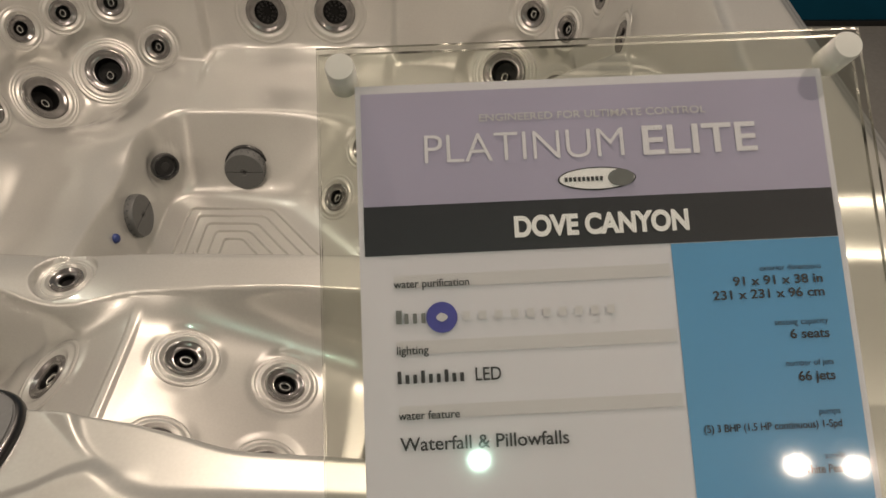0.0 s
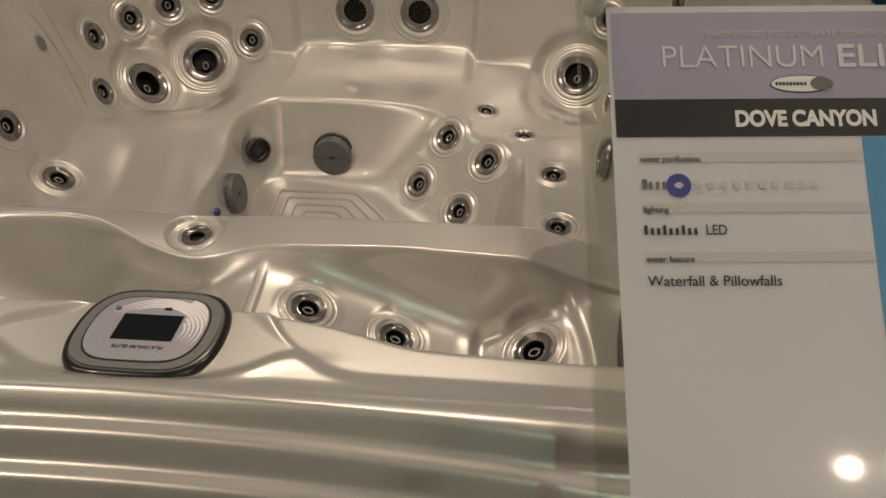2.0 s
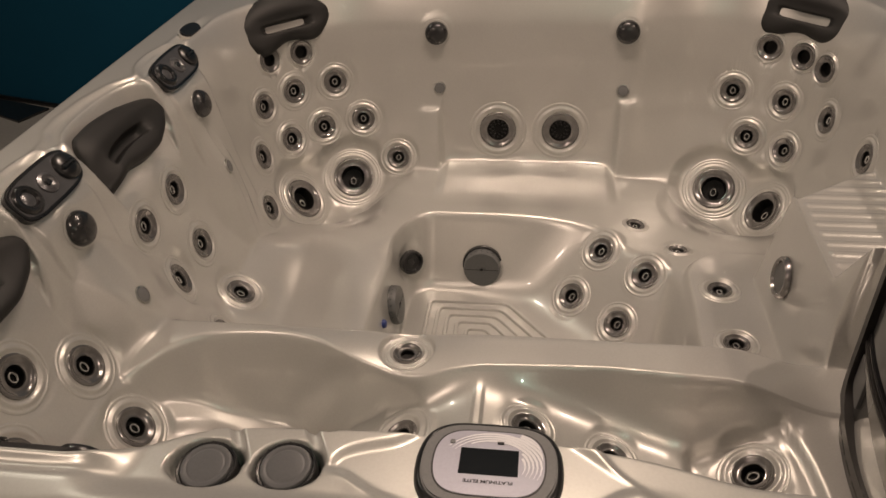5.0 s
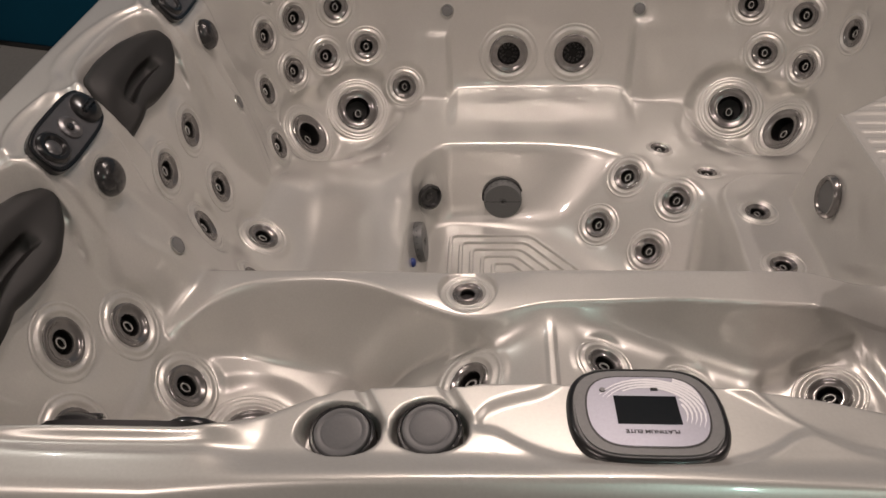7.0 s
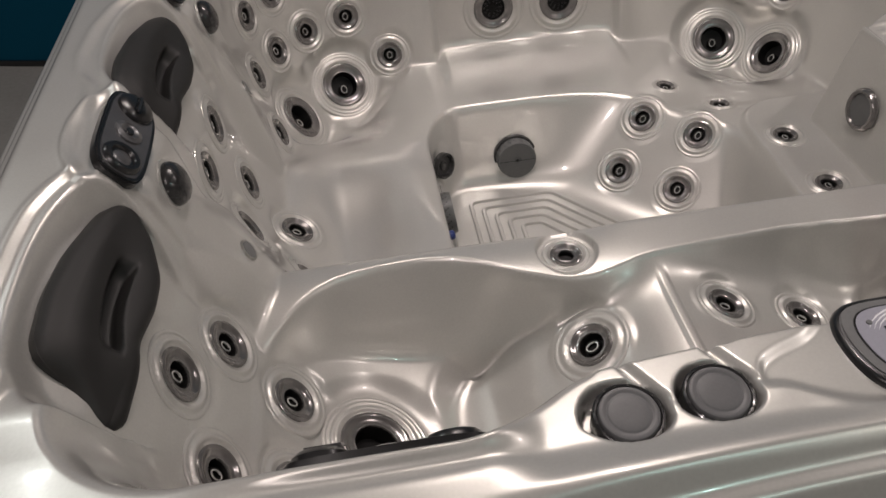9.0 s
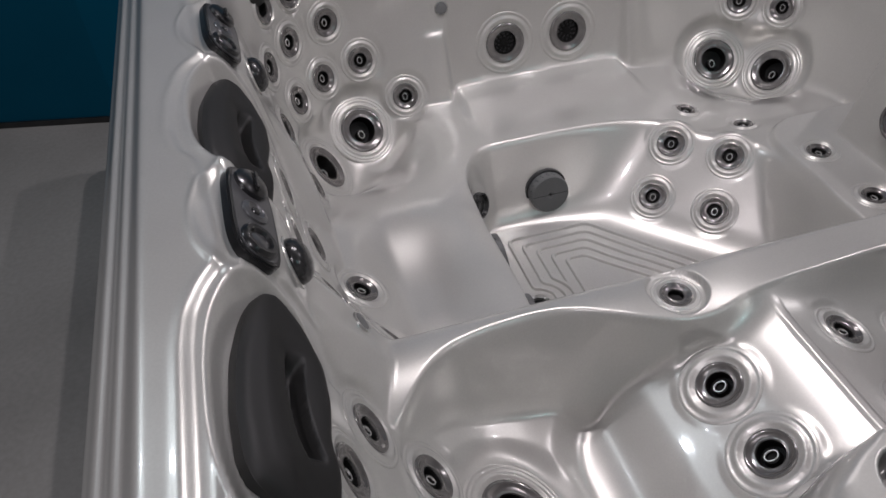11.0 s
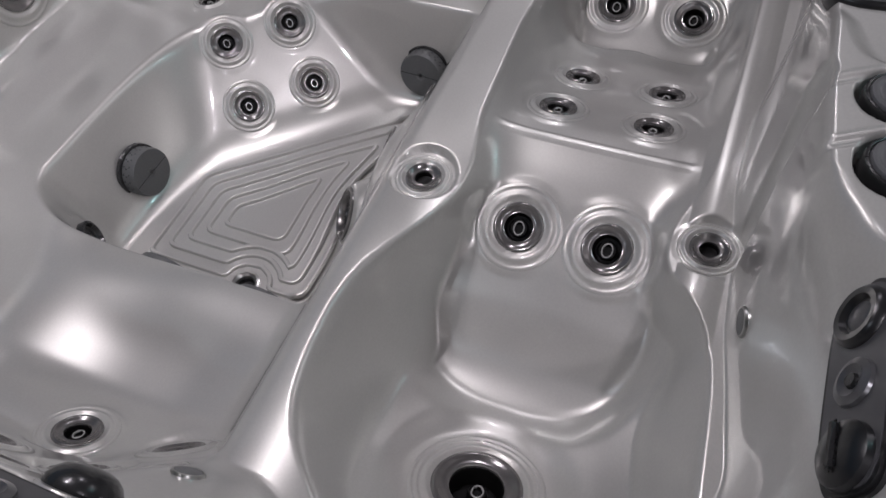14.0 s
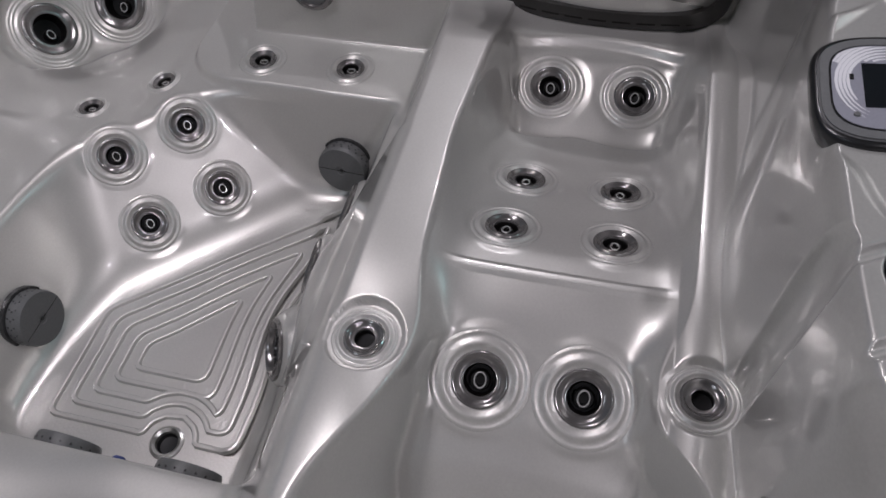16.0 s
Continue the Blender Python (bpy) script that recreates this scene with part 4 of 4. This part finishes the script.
# ---- light panels on the rim ----
def light_panel(label, m, a=0.104, b=0.043):
    top = tagged(empty("light_panel", m), label, "light panel", "light panels")
    outer, inner = superellipse(a, b, 3.6, skew=0.004), superellipse(a - 0.006, b - 0.006, 3.6, skew=0.004)
    part("bezel", outline_slab(outer, -0.012, 0.0035, 0.003), BLACK, top, "black bezel")
    part("plate", outline_slab(inner, 0.0, 0.0045, 0.001), PLATE, top, "grey plate")
    p = part("knob", lathe([(0.031, 0.003), (0.030, 0.009), (0.026, 0.0125), (0.020, 0.012), (0.017, 0.007), (0, 0.006)], 32), BLACK, top, "round black ring knob", m=Matrix.Translation((-a * 0.62, 0, 0)))
    part("knob_face", lathe([(0.0165, 0.0055), (0.012, 0.0085), (0, 0.009)], 24), LENS, p)
    p = part("knob", lathe([(0.030, 0.003), (0.029, 0.011), (0.023, 0.016), (0.010, 0.018), (0, 0.018)], 32), BLACK, top, "round black lever knob", m=Matrix.Translation((a * 0.66, 0, 0)))
    part("lever", box(-0.026, 0.020, -0.006, 0.006, 0.014, 0.022, 0.004), SMOKE, p)
    p = part("lamp_lens", lathe([(0.023, 0.004), (0.022, 0.008), (0.015, 0.0105), (0.010, 0.007), (0, 0.0075)], 28), LENS, top, "clear lamp lens", m=Matrix.Translation((0.002, 0, 0)))
    part("lamp_core", lathe([(0.008, 0.006), (0.006, 0.0105), (0, 0.011)], 16), SMOKE, p)
    return top


for x, y, z, turn in ((-0.9025, -0.262, 0.961, 0), (-0.9025, 0.352, 0.961, 0), (-0.557, -0.880, 0.938, 90)):
    where = "on the front rim" if turn else "on the sloping rim"
    light_panel("smoked oval panel with lamp and knobs " + where, pose(x, y, z, 0, 0, turn) @ pose(0, 0, 0, 0, 70 if turn else 52, 0) @ pose(0, 0, 0, 0, 0, 90))
top = tagged(empty("rim_speaker", pose(-0.945, 0.56, 0.985, 0, 25, 0)), "small black oval pop-up speaker in the rim", "speaker")
part("grille", outline_slab(superellipse(0.022, 0.050, 2.2, 40), -0.02, 0.006, 0.003), BLACK, top)
part("collar", outline_slab(superellipse(0.026, 0.056, 2.2, 40), -0.02, 0.002, 0.002), PEARL, top)

# ---- control panel on the front rim ----
def barrel(a, b, seg=72):
    """An outline with nearly straight sides and arched ends."""
    out = []
    for i in range(seg):
        t = 2 * math.pi * i / seg
        c, v = math.cos(t), math.sin(t)
        out.append((a * math.copysign(abs(c) ** (2 / 4.2), c), b * math.copysign(abs(v) ** (2 / 2.3), v)))
    return out


def rounded_bezel(a, b, profile, seg=72):
    """A ring of nested outlines; profile is (inset, z) from the outer foot to the inner edge."""
    bm = bmesh.new()
    rows = [[bm.verts.new((x, y, z)) for x, y in barrel(a - inset, b - inset, seg)] for inset, z in profile]
    for lo, hi in zip(rows, rows[1:]):
        for k in range(seg):
            l = (k + 1) % seg
            bm.faces.new((lo[k], lo[l], hi[l], hi[k]))
    bmesh.ops.recalc_face_normals(bm, faces=bm.faces)
    return bm


top = tagged(empty("control_panel", pose(0.010, -0.8595, 0.9525, -6, 0, 0)), "silver spa control panel in a black rounded bezel", "control panel")
part("bezel", rounded_bezel(0.0865, 0.0705, [(0.004, -0.018), (0.0008, -0.006), (0, 0.001), (0.0004, 0.005), (0.0018, 0.0085), (0.0042, 0.0108), (0.0065, 0.0112), (0.0080, 0.010)]), BLACK, top, "glossy black bezel")
part("frame", outline_slab(barrel(0.0792, 0.0632), 0.0, 0.0125, 0.002), GREY, top, "grey inner frame")
part("gasket", outline_slab(barrel(0.0668, 0.0530), 0.004, 0.0129, 0.0005), BLACK, top, "thin black line")
part("overlay", outline_slab(barrel(0.0652, 0.0514), 0.005, 0.0135, 0.001), SILVER, top, "silver printed overlay")
part("screen", outline_slab([(-0.034, -0.0205), (0.034, -0.0205), (0.034, 0.0205), (-0.034, 0.0205)], 0.010, 0.0145, 0.0005), SCREEN, top, "dark glass display")
part("button", lathe([(0.0035, 0.0130), (0.003, 0.0152), (0, 0.0154)], 12), GREY, top, m=Matrix.Translation((-0.045, 0.029, 0)))
part("button", outline_slab([(-0.004, -0.002), (0.004, -0.002), (0.004, 0.002), (-0.004, 0.002)], 0.0130, 0.0150, 0.0005), BLACK, top, m=Matrix.Translation((0.012, 0.031, 0)))
lettering("PLATINUM ELITE", top, INK, 0.056, 0.0068, Matrix.Translation((0.029, -0.0285, 0.0139)) @ Matrix.Rotation(radians(180), 4, "Z"), 0.0002)
EDGE = lambda y: 0.0635 * max(0.0, 1 - (abs(y) / 0.0514) ** 2.3) ** (1 / 4.2)
for i in range(9):  # arcs fanning out round the display
    bm = bmesh.new()
    rows = []
    for k in range(15):
        a = radians(150 - 12.5 * k)
        rr = 0.036 + 0.0045 * i
        w = 0.0021 * math.sin(math.pi * (k + 0.4) / 14.8)
        pts = [((rr + o) * 1.05 * math.cos(a) + 0.004, (rr + o) * 0.86 * math.sin(a) - 0.004) for o in (-w, w)]
        pts = [(min(x, EDGE(y) - 0.001), y) for x, y in pts]
        ok = all(abs(y) < 0.050 and x < EDGE(y) and (abs(x) > 0.0355 or abs(y) > 0.022) for x, y in pts)
        rows.append([bm.verts.new((x, y, 0.0138)) for x, y in pts] if ok else None)
    begun = ended = False
    for p, q in zip(rows[::-1], rows[-2::-1]):
        if p and q and not ended:
            bm.faces.new((p[0], q[0], q[1], p[1]))
            begun = True
        elif begun:
            ended = True
    bmesh.ops.delete(bm, geom=[v for v in bm.verts if not v.link_faces], context="VERTS")
    part("print_wave", bm, WHITEINK, top)

# ---- valve caps beside it ----
for x, y in CAPS:
    top = tagged(empty("valve_cap", pose(x, y, 0.952, 4, 0, 0) @ Matrix.Scale(0.84, 4)), "round grey valve cap in a glossy black ring", "valve", "valve caps")
    part("ring", lathe([(0.0425, -0.016), (0.0428, 0.008), (0.0420, 0.0122), (0.0404, 0.0132), (0.0380, 0.0125), (0.0372, 0.004)], 48), BLACK, top, "glossy black ring")
    for i in range(16):
        a = 2 * math.pi * (i + 0.3) / 16
        part("grip", box(-0.0012, 0.0012, -0.0022, 0.0022, -0.002, 0.0006, 0.0004), BLACK, top, m=Matrix.Translation((0.0402 * math.cos(a), 0.0402 * math.sin(a), 0.0128)) @ Matrix.Rotation(a + radians(90), 4, "Z"))
    part("cap", lathe([(0.0370, 0.0), (0.0367, 0.013), (0.0350, 0.0158), (0.0338, 0.0162), (0.0290, 0.0162), (0.0278, 0.0155), (0.0262, 0.0155), (0.0250, 0.0162), (0.0240, 0.0164), (0.012, 0.01645), (0, 0.0165)], 40), CAPDISC, top, "matt grey cap")

# ---- filter door at the foot of the lounge ----
top = tagged(empty("filter_door", pose(0.633, -0.53, 0.735, 90, 0, -90)), "black framed filter door with clear lower window", "filter door")
W, H = 0.250, 0.190


def door_ring(a, b, n, cy, z0, z1, in_a, in_b, in_n, in_cy):
    bm = bmesh.new()
    ring_o, ring_i = superellipse(a, b, n, 64), superellipse(in_a, in_b, in_n, 64)
    vo = [[bm.verts.new((x, y + cy, z)) for x, y in ring_o] for z in (z0, z1 - 0.006)]
    vm = [bm.verts.new((x * 0.985, y * 0.985 + cy, z1)) for x, y in ring_o]
    vi = [[bm.verts.new((x, y + in_cy, z)) for x, y in ring_i] for z in (z0, z1 - 0.003)]
    for k in range(64):
        l = (k + 1) % 64
        bm.faces.new((vo[0][k], vo[0][l], vo[1][l], vo[1][k]))
        bm.faces.new((vo[1][k], vo[1][l], vm[l], vm[k]))
        bm.faces.new((vm[k], vm[l], vi[1][l], vi[1][k]))
        bm.faces.new((vi[1][k], vi[1][l], vi[0][l], vi[0][k]))
    bmesh.ops.recalc_face_normals(bm, faces=bm.faces)
    return bm


def bowed(bm):
    """Bends a part of the door round its height."""
    for k in range(-9, 10):
        bmesh.ops.bisect_plane(bm, geom=list(bm.verts) + list(bm.edges) + list(bm.faces), plane_co=(k * 0.026, 0, 0), plane_no=(1, 0, 0))
    for v in bm.verts:
        v.co.z += 0.011 - 0.040 * ((v.co.x - 0.03) / 0.25) ** 2
    return bm


part("door_frame", bowed(door_ring(W, H, 7, 0.0, -0.012, 0.016, W - 0.026, H - 0.030, 8, 0.006)), DOORBLACK, top, "black moulded frame")
part("back_plate", bowed(outline_slab(superellipse(W - 0.02, H - 0.02, 7, 48), -0.02, -0.004)), DOORBLACK, top)
part("cross_bar", bowed(box(-W + 0.02, W - 0.02, -0.034, -0.022, -0.008, 0.006, 0.003)), DOORBLACK, top)
part("cross_bar", bowed(box(-W + 0.03, W - 0.03, -0.012, -0.006, -0.008, 0.004, 0.002)), BLACK, top)
part("weir_flap", bowed(box(-W + 0.04, W - 0.04, 0.004, 0.135, -0.007, 0.002, 0.004)), BLACK, top, "dark sloping flap")
# opaque plate; the reflection seen in the clear pane is its grey colour
part("window_plate", bowed(outline_slab([(-0.205, -0.0395), (0.216, -0.038), (0.224, -0.046), (0.224, -0.150)], -0.008, 0.002, 0.001)), WINDOW_REFLECTION, top, "triangular window with the shell's reflection painted grey", smooth=False)
part("label_plate", bowed(outline_slab([(-0.180 + x, -0.090 + y) for x, y in superellipse(0.040, 0.040, 6, 40)], -0.008, 0.0025, 0.001)), TAB, top, "grey square tab")
for i in range(9):
    part("vent_slit", bowed(box(-0.208 + i * 0.0475, -0.172 + i * 0.0475, -0.1765, -0.1725, 0.010, 0.0152, 0.0004)), CUPBLACK, top)

# ---- sign in front of the tub ----
SO, SX, SD = Vector((0.459, -0.858, 1.338)), Vector((0.997, 0.077, 0)).normalized(), Vector((0.062, -0.803, -0.592)).normalized()
SN = SX.cross(-SD).normalized()
sign_m = Matrix((SX, -SD, SN)).transposed().to_4x4()
sign_m.translation = SO
sign = tagged(empty("info_sign", sign_m), "printed hot tub data sheet in a clear acrylic holder", "sign")
SHEET = 0.345
front = part("cover_plate", outline_slab([(-0.024, -SHEET - 0.03), (0.291, -SHEET - 0.03), (0.291, 0.027), (-0.024, 0.027)], 0.003, 0.0055), GLASS, sign, "clear acrylic front plate", smooth=False)
back = part("back_plate", outline_slab([(-0.024, -SHEET - 0.03), (0.291, -SHEET - 0.03), (0.291, 0.027), (-0.024, 0.027)], -0.006, -0.003), GLASS, sign, "clear acrylic back plate", smooth=False)
front.visible_shadow = back.visible_shadow = False


def sheet(name, x0, x1, d0, d1, z, mat, parent, label=""):
    return part(name, outline_slab([(x0, -d1), (x1, -d1), (x1, -d0), (x0, -d0)], z - 0.0002, z), mat, parent, label, smooth=False)


paper = sheet("paper", -0.003, 0.268, -0.005, SHEET, 0.0, PAPER, sign, "white printed sheet")
sheet("lilac_band", 0.0, 0.2645, 0.0, 0.0665, 0.0004, LILAC, paper, "lilac heading band")
sheet("title_band", 0.0, 0.2645, 0.0665, 0.0945, 0.0004, NAVY, paper, "black title band")
sheet("blue_column", 0.170, 0.2645, 0.0949, SHEET - 0.004, 0.0004, CYAN, paper, "blue data column")
for d in (0.1058, 0.1418, 0.1762):
    sheet("rule", 0.0155, 0.168, d, d + 0.0072, 0.0004, PALE, paper)


def words(text, x0, x1, d, size, mat, bold=0.0):
    """A line of lettering from x0 to x1 on the baseline d."""
    return lettering(text, paper, mat, x1 - x0, size, Matrix.Translation((x0, -d, 0.0009)), bold)


words("DOVE CANYON", 0.083, 0.181, 0.0868, 0.0158, WHITEINK, 0.0007)
words("water purification", 0.0153, 0.0568, 0.1128, 0.0062, INK, 0.00008)
words("lighting", 0.0153, 0.0325, 0.1489, 0.0062, INK, 0.00008)
words("LED", 0.0568, 0.0707, 0.1645, 0.0100, INK, 0.0001)
words("water feature", 0.0153, 0.048, 0.1833, 0.0062, INK, 0.00008)
words("Waterfall & Pillowfalls", 0.0157, 0.1053, 0.1995, 0.0100, INK, 0.0001)
words("exterior dimensions", 0.2175, 0.2518, 0.1124, 0.0046, INK)
words("91 x 91 x 38 in", 0.2020, 0.2520, 0.1200, 0.0070, INK, 0.00014)
words("231 x 231 x 96 cm", 0.1900, 0.2520, 0.1274, 0.0070, INK, 0.00014)
words("seating capacity", 0.2220, 0.2517, 0.1427, 0.0048, INK)
words("6 seats", 0.2300, 0.2516, 0.1502, 0.0072, INK, 0.00014)
words("number of jets", 0.2255, 0.2516, 0.1650, 0.0048, INK)
words("66 jets", 0.2315, 0.2516, 0.1730, 0.0072, INK, 0.00014)
words("pumps", 0.2400, 0.2516, 0.1911, 0.0048, INK)
words("(5) 3 BHP (1.5 HP continuous) 1-Spd", 0.1772, 0.2516, 0.1979, 0.0056, INK, 0.0001)
words("acrylic", 0.2400, 0.2514, 0.2141, 0.0048, INK)
words("White Pearl", 0.2265, 0.2514, 0.2213, 0.0062, INK, 0.0001)
words("Full Foam w", 0.1758, 0.2100, 0.2666, 0.0062, INK, 0.0001)
words("ENGINEERED FOR ULTIMATE CONTROL", 0.067, 0.1975, 0.0192, 0.0062, PALE, 0.00008)


words("PLATINUM", 0.0335, 0.147, 0.0428, 0.0245, LETTER, -0.0002)
words("ELITE", 0.158, 0.2235, 0.0428, 0.0245, LETTER, 0.0003)
logo = part("logo_oval", outline_slab([(0.132 + x, -0.0556 + y) for x, y in superellipse(0.0222, 0.0068, 2, 40)], 0.0004, 0.0007), INK, paper, smooth=False)
part("logo_face", outline_slab([(0.132 + x, -0.0556 + y) for x, y in superellipse(0.0213, 0.0060, 2, 40)], 0.0005, 0.0010), WHITEINK, paper, smooth=False)
part("logo_dot", outline_slab([(0.1455 + x, -0.0556 + y) for x, y in superellipse(0.0074, 0.0050, 2, 24)], 0.0008, 0.0013), GREY, paper, smooth=False)
for i in range(9):
    sheet("logo_bar", 0.1135 + i * 0.0025, 0.1135 + i * 0.0025 + 0.0017, 0.0545, 0.0570, 0.0013, INK, paper)
part("logo_dot", outline_slab([(0.0408 + x, -0.1297 + y) for x, y in superellipse(0.0085, 0.0085, 2, 28)], 0.0004, 0.0008), VIOLET, paper, smooth=False)
part("logo_dot", outline_slab([(0.0408 + x, -0.1297 + y) for x, y in superellipse(0.0032, 0.0024, 1.6, 16)], 0.0008, 0.0012), PALE, paper, smooth=False)
for i in range(4):
    sheet("logo_bar", 0.0158 + i * 0.0046, 0.0158 + i * 0.0046 + (0.0022 if i else 0.0032), 0.1270 if i else 0.1250, 0.1325, 0.0009, GREY, paper)
for i in range(10):
    sheet("logo_bar", 0.052 + i * 0.0088, 0.052 + i * 0.0088 + 0.0042, 0.1270, 0.1318, 0.0009, PALE, paper)
for i in range(9):
    sheet("logo_bar", 0.0155 + i * 0.0042, 0.0155 + i * 0.0042 + 0.0021, 0.1598 if i % 3 else 0.1578, 0.1645, 0.0009, INK, paper)
for x, d in ((-0.010, -0.012), (0.279, -0.013), (-0.010, SHEET + 0.015), (0.279, SHEET + 0.015)):
    b = part("standoff", lathe([(0.0085, -0.012), (0.0085, 0.012), (0.0078, 0.0135), (0, 0.0138)], 28), WHITECAP, sign, "white round standoff", m=Matrix.Translation((x, -d, 0)))
foot = SO + SX * 0.133 + SD * (SHEET + 0.03)
part("post", lathe([(0.011, 0), (0.011, foot.z - 0.02), (0, foot.z - 0.02)], 20), STEEL, sign, m=sign_m.inverted() @ Matrix.Translation((foot.x, foot.y - 0.004, 0.01)))
part("foot_plate", lathe([(0.13, 0), (0.13, 0.008), (0.12, 0.012), (0, 0.014)], 36), STEEL, sign, m=sign_m.inverted() @ Matrix.Translation((foot.x, foot.y - 0.004, 0.0)))

# ---- the room ----
def structure(name, bm, mat, label, category):
    ob = part(name, bm, mat, smooth=False)
    return tagged(ob, label, category, kind="structure")


RX0, RX1, RY0, RY1 = -4.2, 4.2, -4.2, 2.70


def wall_line(inset, depth, z0, z1):
    """A run along the teal wall, which turns away past the tub."""
    return outline_slab([(RX1, 1.85 - inset), (RX1, 1.85 + depth), (-1.46, 1.85 + depth), (RX0, 2.58 + depth), (RX0, 2.58 - inset), (-1.45, 1.85 - inset)], z0, z1)


structure("floor", box(RX0 - 0.1, RX1 + 0.1, RY0 - 0.1, RY1 + 0.1, -0.1, -0.001), CARPET, "worn grey concrete showroom floor", "floor")
structure("wall_north", wall_line(0, 0.1, 0.0, CEILING), TEAL, "dark teal painted showroom wall", "wall")
structure("wall_south", box(RX0, RX1, RY0 - 0.1, RY0, 0.0, CEILING), PLASTER, "plain beige plaster wall", "wall")
structure("wall_west", box(RX0 - 0.1, RX0, RY0 - 0.1, RY1 + 0.1, 0.0, CEILING), PLASTER, "plain beige plaster wall", "wall")
structure("wall_east", box(RX1, RX1 + 0.1, RY0 - 0.1, RY1 + 0.1, 0.0, CEILING), PLASTER, "plain beige plaster wall", "wall")
structure("ceiling", box(RX0 - 0.1, RX1 + 0.1, RY0 - 0.1, RY1 + 0.1, CEILING, CEILING + 0.1), CEIL, "plain grey showroom ceiling", "ceiling")
structure("baseboard", wall_line(0.014, -0.002, 0.0, 0.025), BLACK, "black baseboard along the teal wall", "baseboard")
# flat dark four-cornered piece on the floor near the teal wall
dark_piece = part("dark_floor_piece", outline_slab([(-3.09, 2.26), (-2.67, 2.13), (-2.745, 1.956), (-2.93, 2.04)], 0.0, 0.012, 0.002), BLACK, smooth=False)
tagged(dark_piece, "flat dark piece on the floor beside the teal wall", "floor mat")

for x, y, watts, colour in LAMPS:
    top = tagged(empty("ceiling_spot", pose(x, y, CEILING - 0.002)), "round white ceiling spotlight, switched on", "ceiling light", "ceiling spots")
    part("housing", lathe([(0.06, 0.0), (0.06, -0.07), (0.056, -0.075), (0.034, -0.066), (0.029, -0.02)], 28), WHITECAP, top, "white cylindrical housing")
    part("diffuser", lathe([(0.030, -0.03), (0.022, -0.034), (0, -0.035)], 24), TEALGLASS if colour[0] < 0.7 else LAMPGLASS, top, "glowing lamp glass")
    la = bpy.data.lights.new("spot_lamp", "AREA")
    la.shape, la.size, la.energy, la.color = "DISK", 0.036, watts, colour
    lo = new("spot_lamp", la)
    lo.matrix_basis = pose(0, 0, -0.078)
    lo.parent = top
